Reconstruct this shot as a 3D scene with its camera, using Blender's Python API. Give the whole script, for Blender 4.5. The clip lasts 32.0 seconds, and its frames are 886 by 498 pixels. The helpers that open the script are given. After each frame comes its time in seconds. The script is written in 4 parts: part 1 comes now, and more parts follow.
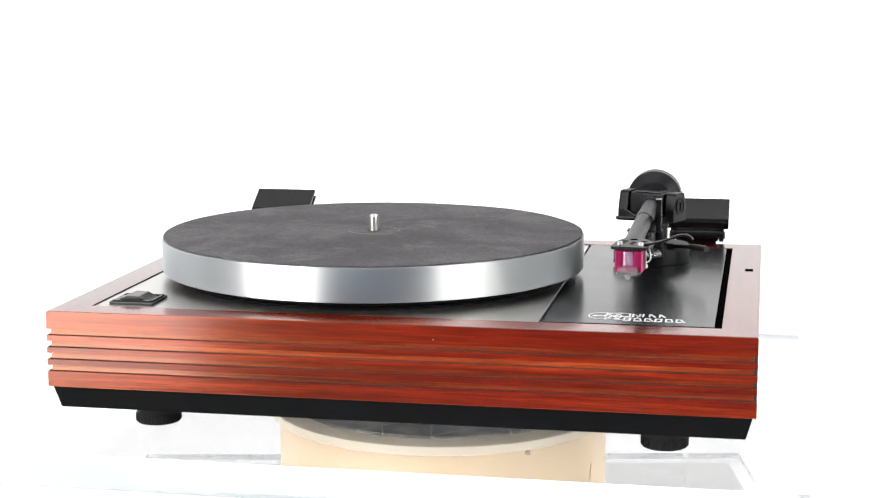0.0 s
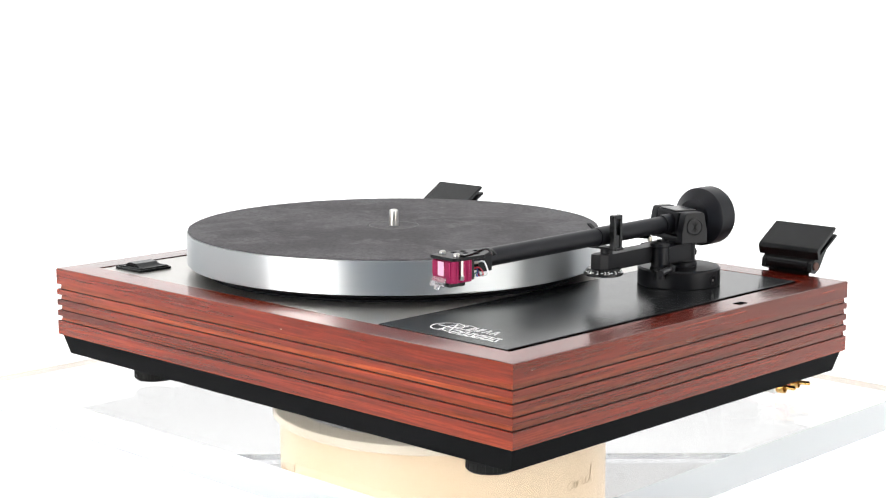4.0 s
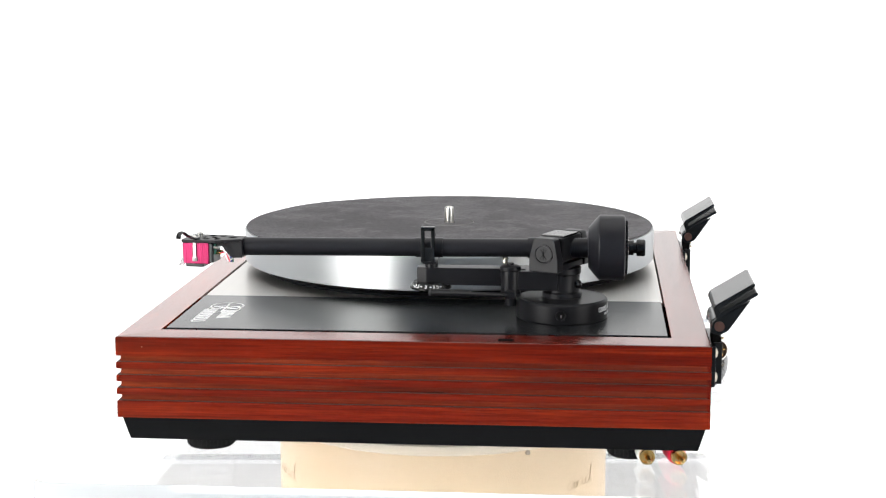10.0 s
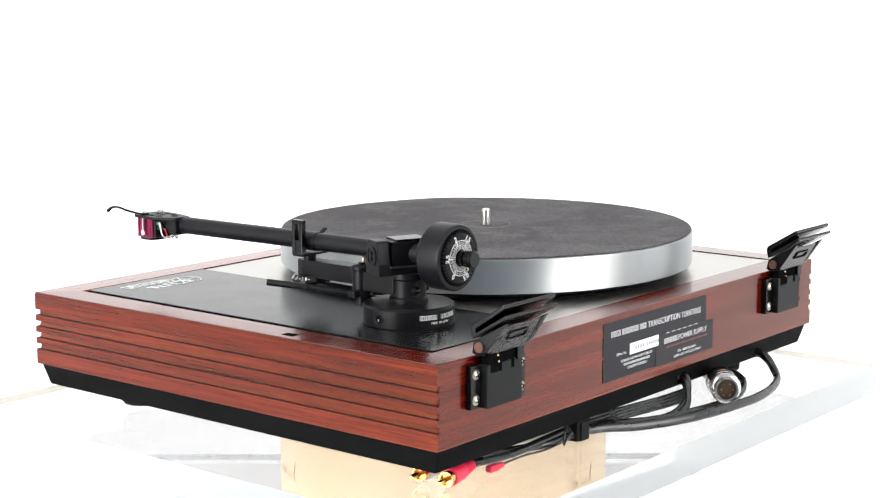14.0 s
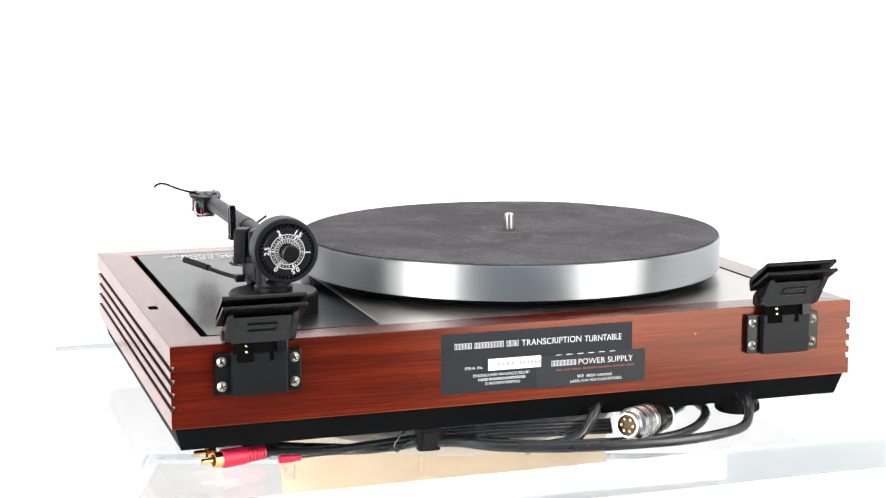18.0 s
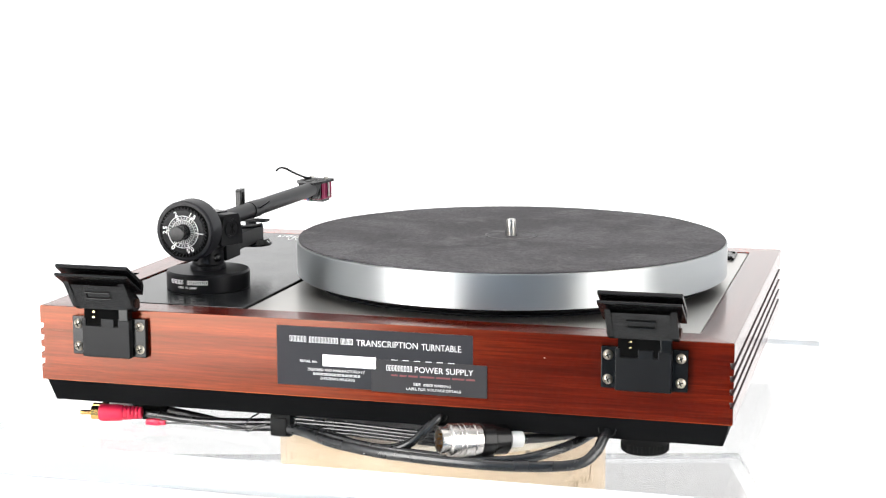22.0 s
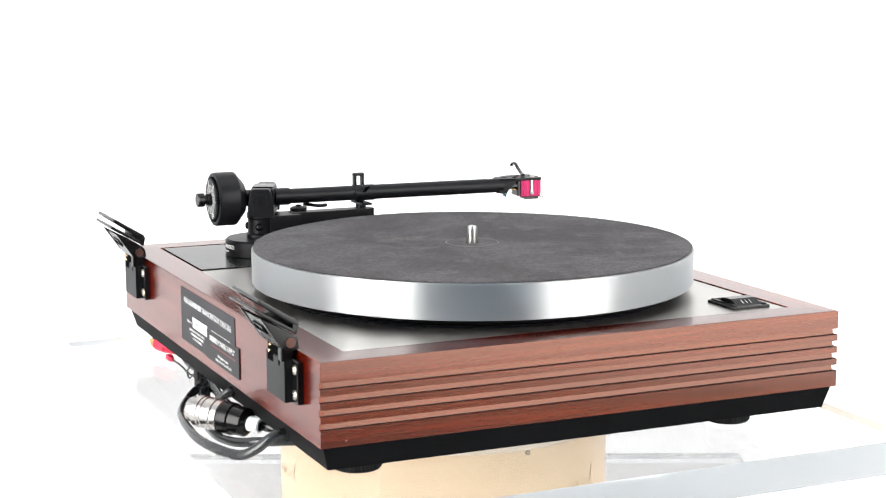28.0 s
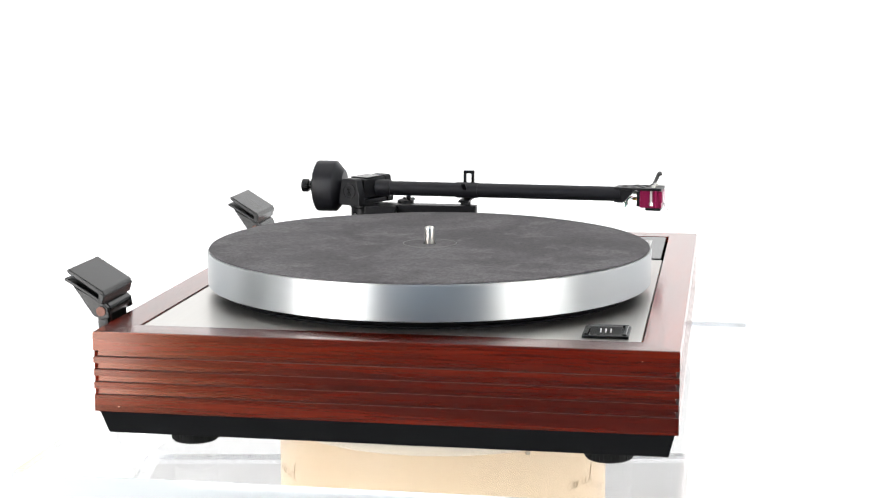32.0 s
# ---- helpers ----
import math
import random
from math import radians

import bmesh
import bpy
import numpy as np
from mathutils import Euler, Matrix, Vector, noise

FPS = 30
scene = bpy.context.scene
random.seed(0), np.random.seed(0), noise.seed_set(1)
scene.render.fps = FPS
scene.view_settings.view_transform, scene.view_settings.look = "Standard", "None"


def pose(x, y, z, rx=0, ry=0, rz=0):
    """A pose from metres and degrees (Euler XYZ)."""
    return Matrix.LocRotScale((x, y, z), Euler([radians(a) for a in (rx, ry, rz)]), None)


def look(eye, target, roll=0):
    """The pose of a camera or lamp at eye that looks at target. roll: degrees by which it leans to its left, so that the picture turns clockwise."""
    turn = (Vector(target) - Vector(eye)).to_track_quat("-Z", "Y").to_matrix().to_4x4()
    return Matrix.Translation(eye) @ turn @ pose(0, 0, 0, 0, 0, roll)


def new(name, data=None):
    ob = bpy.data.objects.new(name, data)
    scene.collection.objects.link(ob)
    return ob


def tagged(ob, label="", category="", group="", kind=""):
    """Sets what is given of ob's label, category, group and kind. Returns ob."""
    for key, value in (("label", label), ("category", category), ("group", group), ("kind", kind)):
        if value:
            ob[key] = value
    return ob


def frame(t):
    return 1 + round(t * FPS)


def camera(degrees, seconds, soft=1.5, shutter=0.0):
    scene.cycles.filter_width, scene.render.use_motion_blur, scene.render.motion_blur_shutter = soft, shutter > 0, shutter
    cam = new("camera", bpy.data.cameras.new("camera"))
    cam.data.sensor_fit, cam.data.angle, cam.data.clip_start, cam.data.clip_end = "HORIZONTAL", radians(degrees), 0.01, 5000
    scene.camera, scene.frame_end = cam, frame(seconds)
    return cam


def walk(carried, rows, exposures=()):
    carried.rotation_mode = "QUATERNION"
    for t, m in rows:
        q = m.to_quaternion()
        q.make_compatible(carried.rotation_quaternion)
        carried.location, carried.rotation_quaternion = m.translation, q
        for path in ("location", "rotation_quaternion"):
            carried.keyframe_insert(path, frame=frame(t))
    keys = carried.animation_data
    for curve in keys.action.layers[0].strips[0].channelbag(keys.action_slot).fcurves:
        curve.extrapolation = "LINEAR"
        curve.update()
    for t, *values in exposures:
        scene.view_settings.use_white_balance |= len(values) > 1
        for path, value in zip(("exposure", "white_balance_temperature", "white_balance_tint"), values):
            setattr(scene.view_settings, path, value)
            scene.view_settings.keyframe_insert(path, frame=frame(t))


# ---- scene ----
cam = camera(29.57, 32.0, soft=1.2)

# Heights above the white sweep: PLATE is the top of the turning acrylic sheet, TOP the top of the wooden plinth.
PLATE, TOP = 0.42, 0.50
EYE = Vector((0.0, -1.1746, TOP + 0.2103))
AIM = EYE + Vector((0.00017, 0.9869, -0.16133))
walk(cam, [(0.0, look(EYE, AIM, -0.111)), (32.0, look(EYE, AIM, -0.111))])

# Turn of the display stand about its upright axis, in degrees, second by second.
TURNS = (-10.89, -19.04, -27.3, -35.66, -44.08, -52.49, -60.94, -69.45, -78.0, -86.59, -95.18, -103.69, -112.13, -120.54,
         -128.83, -137.1, -145.44, -153.67, -161.85, -170.11, -178.54, -187.07, -195.57, -203.98, -212.33, -220.65,
         -229.01, -237.4, -245.8, -254.23, -262.71, -271.22, -279.72)

# ---- light ----
world = bpy.data.worlds.new("studio")
world.use_nodes = True
world.node_tree.nodes["Background"].inputs[0].default_value = (0.9, 0.95, 1.0, 1)
world.node_tree.nodes["Background"].inputs[1].default_value = 0.3
scene.world = world
scene.view_settings.exposure = 0.0
BACK_GLOW, SIDE_GLOW, LEFT_GLOW, RIGHT_GLOW, TOP_GLOW = 1.50, 1.05, 13.5, 7.4, 2.7


# ---- materials ----
def mat(name, color, rough=0.5, metal=0.0, coat=0.0, spec=0.5):
    m = bpy.data.materials.new(name)
    m.use_nodes = True
    b = m.node_tree.nodes["Principled BSDF"]
    b.inputs["Base Color"].default_value = (*color, 1)
    b.inputs["Roughness"].default_value = rough
    b.inputs["Metallic"].default_value = metal
    b.inputs["Coat Weight"].default_value = coat
    b.inputs["Coat Roughness"].default_value = 0.15
    b.inputs["Specular IOR Level"].default_value = spec
    return m


def nodes_of(m):
    return m.node_tree.nodes, m.node_tree.links, m.node_tree.nodes["Principled BSDF"]


def coords(m, scale, source="Object", turn=(0, 0, 0)):
    n, l, _ = nodes_of(m)
    tc, mp = n.new("ShaderNodeTexCoord"), n.new("ShaderNodeMapping")
    mp.inputs["Scale"].default_value = scale
    mp.inputs["Rotation"].default_value = turn
    l.new(tc.outputs[source], mp.inputs["Vector"])
    return mp.outputs["Vector"]


def grain(m, scale, size=1.0, detail=4.0, rough=0.6, distortion=0.0, turn=(0, 0, 0)):
    n, l, _ = nodes_of(m)
    t = n.new("ShaderNodeTexNoise")
    t.inputs["Scale"].default_value, t.inputs["Detail"].default_value = size, detail
    t.inputs["Roughness"].default_value, t.inputs["Distortion"].default_value = rough, distortion
    l.new(coords(m, scale, turn=turn), t.inputs["Vector"])
    return t.outputs["Fac"]


def ramp(m, fac, stops):
    n, l, _ = nodes_of(m)
    r = n.new("ShaderNodeValToRGB")
    while len(r.color_ramp.elements) < len(stops):
        r.color_ramp.elements.new(0.5)
    for e, (p, c) in zip(r.color_ramp.elements, stops):
        e.position = p
        e.color = (*c, 1) if len(c) == 3 else c
    l.new(fac, r.inputs["Fac"])
    return r.outputs["Color"]


def blend(m, a, b, fac, kind="MIX"):
    n, l, _ = nodes_of(m)
    x = n.new("ShaderNodeMix")
    x.data_type, x.blend_type = "RGBA", kind
    for v, s in ((a, 6), (b, 7), (fac, 0)):
        if isinstance(v, (int, float)):
            x.inputs[s].default_value = v
        elif isinstance(v, tuple):
            x.inputs[s].default_value = (*v, 1)
        else:
            l.new(v, x.inputs[s])
    return x.outputs[2]


def bump(m, height, strength=0.2, distance=0.001):
    n, l, b = nodes_of(m)
    u = n.new("ShaderNodeBump")
    u.inputs["Strength"].default_value, u.inputs["Distance"].default_value = strength, distance
    l.new(height, u.inputs["Height"])
    l.new(u.outputs["Normal"], b.inputs["Normal"])


def span(m, fac, low, high):
    n, l, _ = nodes_of(m)
    r = n.new("ShaderNodeMapRange")
    r.inputs["To Min"].default_value, r.inputs["To Max"].default_value = low, high
    l.new(fac, r.inputs["Value"])
    return r.outputs["Result"]


def wood(name, axis, coat=0.42, pale=1.0, bare=False):
    """Red-stained hardwood under satin lacquer, with the grain along one axis; bare picks the lighter, more orange
    colours of the flutes.
    """
    m = mat(name, (0.2, 0.05, 0.02), 0.4, coat=coat, spec=0.95)
    n, l, b = nodes_of(m)
    b.inputs["Specular Tint"].default_value = (1.0, 0.38, 0.14, 1) if bare else (1.0, 0.35, 0.16, 1)
    b.inputs["Coat Roughness"].default_value = 0.12
    b.inputs["IOR"].default_value = 1.58
    along = lambda a, c: (a, c, c) if axis == 0 else (c, a, c)
    lean = (0, 0.05, 0) if axis == 0 else (0.05, 0, 0)
    figure = grain(m, along(3.0, 120), 1.0, 5, 0.65, 0.8, lean)
    fibre = grain(m, along(30, 760), 1.0, 4, 0.7)
    pores = grain(m, along(130, 1100), 1.0, 2, 0.5)
    cloud = grain(m, (5, 5, 9), 1.0, 3, 0.5)
    rings = grain(m, along(2.0, 34), 1.0, 2, 0.5, 0.6, lean)
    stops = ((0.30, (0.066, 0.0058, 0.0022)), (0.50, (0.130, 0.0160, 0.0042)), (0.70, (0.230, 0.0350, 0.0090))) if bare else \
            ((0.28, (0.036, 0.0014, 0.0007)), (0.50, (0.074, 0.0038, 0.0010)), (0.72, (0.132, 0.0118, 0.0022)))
    c = ramp(m, figure, stops)
    c = blend(m, c, ramp(m, fibre, ((0.36, (0.58, 0.50, 0.48)), (0.64, (1.15, 1.18, 1.15)))), 0.85, "MULTIPLY")
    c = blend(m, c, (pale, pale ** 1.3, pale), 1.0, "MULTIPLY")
    c = blend(m, c, ramp(m, rings, ((0.46, (1, 1, 1)), (0.492, (0.40, 0.30, 0.30)), (0.50, (0.5, 0.42, 0.42)), (0.55, (1, 1, 1)))), 0.22, "MULTIPLY")
    c = blend(m, c, ramp(m, cloud, ((0.35, (0.62, 0.52, 0.5)), (0.62, (1.1, 1.1, 1.1)))), 0.75, "MULTIPLY")
    dark = ramp(m, pores, ((0.36, (0.13, 0.13, 0.13)), (0.46, (0, 0, 0))))
    c = blend(m, c, (0.030, 0.003, 0.002), dark)
    # chips down to the pale wood, and scuffs along the grain
    chips = n.new("ShaderNodeTexVoronoi")
    chips.inputs["Scale"].default_value = 42
    chips.inputs["Randomness"].default_value = 1
    l.new(coords(m, along(0.7, 1.6)), chips.inputs["Vector"])
    c = blend(m, c, (0.62, 0.50, 0.42), ramp(m, chips.outputs["Distance"], ((0.010, (0.6, 0.6, 0.6)), (0.024, (0, 0, 0)))))
    l.new(c, b.inputs["Base Color"])
    l.new(span(m, fibre, 0.15, 0.27), b.inputs["Roughness"])
    l.new(span(m, figure, 0.22, 0.70), b.inputs["Specular IOR Level"])
    bump(m, pores, 0.03, 0.0003)
    return m


# Side-to-side brightness is put into the colour: pale scales one stain per rail.
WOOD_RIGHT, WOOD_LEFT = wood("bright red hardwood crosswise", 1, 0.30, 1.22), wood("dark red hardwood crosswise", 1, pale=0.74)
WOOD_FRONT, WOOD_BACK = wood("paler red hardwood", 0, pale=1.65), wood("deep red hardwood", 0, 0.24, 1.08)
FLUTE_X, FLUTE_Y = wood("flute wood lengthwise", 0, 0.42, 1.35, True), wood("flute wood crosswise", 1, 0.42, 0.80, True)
# Dark line of shade along each flute's ledge, painted as a near-black colour.
FLUTE_SHADE = mat("stain pooled in the flutes", (0.016, 0.003, 0.0022), 0.6, coat=0.1, spec=0.2)


def black(name, tone, rough, speck=900, depth=0.06, metal=0.0, spec=0.18):
    m = mat(name, tone, rough, metal, spec=spec)
    n, l, b = nodes_of(m)
    f = grain(m, (speck,) * 3, 1.0, 2, 0.5)
    g = grain(m, (25, 25, 25), 1.0, 4, 0.6)
    l.new(blend(m, tone, tuple(min(1, v * 1.5 + 0.001) for v in tone), g), b.inputs["Base Color"])
    l.new(span(m, g, rough - 0.06, rough + 0.08), b.inputs["Roughness"])
    bump(m, f, depth, 0.0002)
    return m


BASE_BLACK = black("matt black board", (0.0030, 0.0031, 0.0034), 0.55, 700, 0.15, spec=0.03)
ARM_BLACK = black("black crackle alloy", (0.0038, 0.0038, 0.0045), 0.34, 1500, 0.03, spec=0.12)
TUBE_BLACK = black("black anodised tube", (0.0045, 0.0045, 0.0058), 0.36, 1200, 0.012, spec=0.16)
PLASTIC = black("black moulded plastic", (0.0028, 0.0029, 0.0031), 0.2, 900, 0.03, spec=0.25)
RUBBER = black("black rubber", (0.008, 0.008, 0.008), 0.55, 500, 0.12, spec=0.1)
HOUSING = black("scuffed black plastic", (0.0045, 0.0047, 0.0052), 0.36, 300, 0.10, spec=0.14)
CABLE = black("black cable sheath", (0.008, 0.0085, 0.0095), 0.26, 400, 0.02, spec=0.6)
BOARD = black("satin black arm board", (0.0058, 0.0062, 0.0068), 0.20, 1100, 0.02, spec=0.3)
GAP = mat("dark gap", (0.004, 0.004, 0.004), 0.9, spec=0.0)
LABEL = black("dark grey printed foil", (0.012, 0.012, 0.015), 0.42, 900, 0.03)
LABEL2 = black("grey printed sticker", (0.019, 0.0186, 0.0200), 0.48, 900, 0.03)
WHITE = mat("white print", (0.68, 0.68, 0.68), 0.6)
RED_PRINT = mat("dull red print", (0.14, 0.03, 0.035), 0.6)
SILVER_FOIL = mat("silver serial foil", (0.80, 0.80, 0.80), 0.35, 0.6)
PEN = mat("pencilled marks", (0.42, 0.32, 0.21), 0.8)
GOLD = mat("gold plated brass", (0.72, 0.44, 0.15), 0.22, 1.0)
COPPER = mat("brass contact", (0.9, 0.7, 0.4), 0.25, 1.0)
# Softbox reflection on the cartridge's front panel, put into a pale colour.
PANEL_GLARE = mat("pale rose anodised panel", (0.75, 0.42, 0.55), 0.16, 0.9)
INSERT = mat("bronze pin insert", (0.07, 0.045, 0.03), 0.5, 0.7)
RED_PLASTIC = mat("red moulded plastic", (0.62, 0.012, 0.055), 0.4)
WHITE_PLASTIC = mat("white moulded plastic", (0.75, 0.75, 0.73), 0.45)
RED_WIRE, BLUE_WIRE = mat("red wire", (0.6, 0.02, 0.06), 0.45), mat("blue wire", (0.03, 0.06, 0.35), 0.45)
GREEN_WIRE, WHITE_WIRE = mat("green wire", (0.02, 0.13, 0.09), 0.45), mat("white wire", (0.75, 0.75, 0.75), 0.45)
NICKEL = mat("nickel steel", (0.56, 0.54, 0.51), 0.28, 1.0)
SCREW = mat("aged screw steel", (0.40, 0.36, 0.30), 0.35, 1.0)
SMOKE = mat("clear guard", (0.96, 0.90, 0.92), 0.08)
SMOKE.node_tree.nodes["Principled BSDF"].inputs["Transmission Weight"].default_value = 0.95
PALE_PRINT = mat("worn grey print", (0.30, 0.30, 0.30), 0.6)


def brushed(name, color, rough, scale, depth=0.15, spread=0.12):
    m = mat(name, color, rough, 1.0)
    n, l, b = nodes_of(m)
    f = grain(m, scale, 1.0, 3, 0.6)
    g = grain(m, (9, 9, 9), 1.0, 4, 0.6)
    l.new(span(m, f, rough - spread / 2, rough + spread / 2), b.inputs["Roughness"])
    l.new(blend(m, tuple(v * 0.86 for v in color), color, g), b.inputs["Base Color"])
    if depth:
        bump(m, f, depth, 0.0002)
    return m


STEEL = brushed("brushed stainless steel", (0.56, 0.545, 0.52), 0.34, (6, 900, 900), 0.12)
ALLOY = brushed("turned aluminium", (0.58, 0.594, 0.60), 0.52, (3, 3, 700), 0.0, 0.05)
n_, l_, b_ = nodes_of(ALLOY)
lay_ = n_.new("ShaderNodeTangent")
lay_.direction_type, lay_.axis = "RADIAL", "Z"
l_.new(lay_.outputs["Tangent"], b_.inputs["Tangent"])
b_.inputs["Anisotropic"].default_value, b_.inputs["Anisotropic Rotation"].default_value = 0.965, 0.25
SHELL = brushed("machined connector shell", (0.55, 0.53, 0.51), 0.27, (8, 8, 8), 0.02)

MAT = mat("dark felted rubber", (0.035, 0.034, 0.034), 0.75, spec=0.25)
n_, l_, b_ = nodes_of(MAT)
stain = grain(MAT, (11, 11, 11), 1.0, 6, 0.65, 0.6)
fuzz = grain(MAT, (420, 420, 420), 1.0, 4, 0.7)
wear = grain(MAT, (38, 38, 38), 1.0, 5, 0.7)
c_ = ramp(MAT, stain, ((0.40, (0.044, 0.0395, 0.0435)), (0.50, (0.062, 0.0565, 0.0610)), (0.61, (0.095, 0.090, 0.096))))
c_ = blend(MAT, c_, (0.105, 0.100, 0.104), ramp(MAT, wear, ((0.54, (0, 0, 0)), (0.66, (0.8, 0.8, 0.8)))))
l_.new(blend(MAT, c_, ramp(MAT, fuzz, ((0.38, (0.42, 0.42, 0.42)), (0.60, (0.95, 0.95, 0.95)))), 0.9, "MULTIPLY"), b_.inputs["Base Color"])
bump(MAT, fuzz, 0.35, 0.0006)

WORN = mat("pale worn rubber", (0.15, 0.145, 0.145), 0.8, spec=0.2)
MAGENTA = mat("magenta anodised alloy", (0.20, 0.004, 0.045), 0.28, 0.7)

ACRYLIC = mat("clear acrylic", (0.998, 0.999, 1.0), 0.0)
ACRYLIC.node_tree.nodes["Principled BSDF"].inputs["Transmission Weight"].default_value = 1.0
ACRYLIC.node_tree.nodes["Principled BSDF"].inputs["IOR"].default_value = 1.49

EDGE = mat("clear acrylic, polished edge", (0.90, 0.925, 0.94), 0.06)
EDGE.node_tree.nodes["Principled BSDF"].inputs["Transmission Weight"].default_value = 0.64
EDGE.node_tree.nodes["Principled BSDF"].inputs["IOR"].default_value = 1.49
PEDESTAL = black("white painted pedestal", (0.80, 0.78, 0.77), 0.6, 80, 0.04)
n_, l_, b_ = nodes_of(PEDESTAL)
l_.new(ramp(PEDESTAL, grain(PEDESTAL, (6, 6, 6), 1, 4, 0.6), ((0.3, (0.93, 0.915, 0.91)), (0.7, (0.95, 0.94, 0.935)))), b_.inputs["Base Color"])

CREAM = mat("cream lacquered drum", (0.97, 0.80, 0.54), 0.3)
n_, l_, b_ = nodes_of(CREAM)
tint_ = ramp(CREAM, grain(CREAM, (7, 7, 3), 1.0, 4, 0.6), ((0.35, (0.88, 0.68, 0.465)), (0.65, (0.91, 0.72, 0.51))))
l_.new(tint_, b_.inputs["Base Color"])
PALE = mat("pale cream rim", (0.92, 0.82, 0.67), 0.4)

DISC = brushed("scratched steel disc", (0.30, 0.29, 0.28), 0.38, (60, 60, 60), 0.3, 0.2)
DISC.node_tree.nodes["Principled BSDF"].inputs["Metallic"].default_value = 0.4
n_, l_, b_ = nodes_of(DISC)
scr = n_.new("ShaderNodeTexVoronoi")
scr.feature = "DISTANCE_TO_EDGE"
scr.inputs["Scale"].default_value = 22
l_.new(coords(DISC, (1, 0.35, 1)), scr.inputs["Vector"])
marks = ramp(DISC, scr.outputs["Distance"], ((0.0, (1, 1, 1)), (0.012, (0, 0, 0))))
l_.new(blend(DISC, ramp(DISC, grain(DISC, (40, 40, 40), 1, 5, 0.7), ((0.3, (0.22, 0.22, 0.22)), (0.7, (0.80, 0.79, 0.78)))), (0.9, 0.9, 0.9), marks), b_.inputs["Base Color"])


def glow(name, color, strength):
    m = mat(name, (0.04, 0.04, 0.04), 0.9, spec=0.0)
    b = m.node_tree.nodes["Principled BSDF"]
    b.inputs["Emission Color"].default_value = (*color, 1)
    b.inputs["Emission Strength"].default_value = strength
    return m


SWEEP = glow("back-lit white paper", (1.0, 1.0, 1.0), BACK_GLOW)
SIDE_FABRIC = glow("back-lit diffusing fabric", (0.86, 0.94, 1.0), SIDE_GLOW)
LEFT_FABRIC = glow("strong softbox diffuser", (1.0, 0.985, 0.965), LEFT_GLOW)
RIGHT_FABRIC = glow("softbox diffuser", (1.0, 0.985, 0.955), RIGHT_GLOW)
TOP_FABRIC = glow("overhead diffuser", (1.0, 0.985, 0.96), TOP_GLOW)
PLASTER = black("cool white painted wall", (0.72, 0.75, 0.77), 0.8, 60, 0.05)
REAR = black("grey painted wall", (0.32, 0.43, 0.55), 0.8, 60, 0.05)
CEILING = mat("white ceiling paint", (0.8, 0.8, 0.8), 0.8)
CONCRETE = black("grey studio floor", (0.17, 0.22, 0.27), 0.6, 30, 0.05)


# ---- mesh tools ----
def box(x0, x1, y0, y1, z0, z1, bevel=0.0, segments=2):
    bm = bmesh.new()
    bmesh.ops.create_cube(bm, size=1, matrix=Matrix.LocRotScale(((x0 + x1) / 2, (y0 + y1) / 2, (z0 + z1) / 2), None, (x1 - x0, y1 - y0, z1 - z0)))
    if bevel:
        bmesh.ops.bevel(bm, geom=bm.edges[:], offset=bevel, segments=segments, profile=0.6, affect="EDGES")
    return bm


def lathe(profile, n=48, m=None):
    """Turned body about z from (radius, height) pairs; a radius of zero closes it."""
    bm = bmesh.new()
    rings = []
    for r, z in profile:
        if r == 0:
            rings.append([bm.verts.new((0, 0, z))])
        else:
            rings.append([bm.verts.new((r * math.cos(2 * math.pi * k / n), r * math.sin(2 * math.pi * k / n), z)) for k in range(n)])
    for a, b in zip(rings, rings[1:]):
        for k in range(n):
            j = (k + 1) % n
            if len(a) == 1 and len(b) == 1:
                continue
            if len(a) == 1:
                bm.faces.new((a[0], b[j], b[k]))
            elif len(b) == 1:
                bm.faces.new((a[k], a[j], b[0]))
            else:
                bm.faces.new((a[k], a[j], b[j], b[k]))
    bmesh.ops.recalc_face_normals(bm, faces=bm.faces[:])
    if m is not None:
        bm.transform(m)
    return bm


def prism(outline, a, b, m=None, bevel=0.0):
    """A flat outline in x, y drawn out from z = a to z = b."""
    bm = bmesh.new()
    low = [bm.verts.new((x, y, a)) for x, y in outline]
    top = [bm.verts.new((x, y, b)) for x, y in outline]
    bm.faces.new(low[::-1]), bm.faces.new(top)
    for k in range(len(low)):
        j = (k + 1) % len(low)
        bm.faces.new((low[k], low[j], top[j], top[k]))
    bmesh.ops.recalc_face_normals(bm, faces=bm.faces[:])
    if bevel:
        bmesh.ops.bevel(bm, geom=bm.edges[:], offset=bevel, segments=2, profile=0.6, affect="EDGES")
    if m is not None:
        bm.transform(m)
    return bm


def smooth_path(points, per=8):
    pts = [Vector(p) for p in points]
    ends = [pts[0] * 2 - pts[1]] + pts + [pts[-1] * 2 - pts[-2]]
    out = []
    for k in range(1, len(ends) - 2):
        p0, p1, p2, p3 = ends[k - 1:k + 3]
        for s in range(per):
            t = s / per
            out.append(0.5 * (2 * p1 + (p2 - p0) * t + (2 * p0 - 5 * p1 + 4 * p2 - p3) * t * t + (3 * p1 - p0 - 3 * p2 + p3) * t ** 3))
    return out + [pts[-1]]


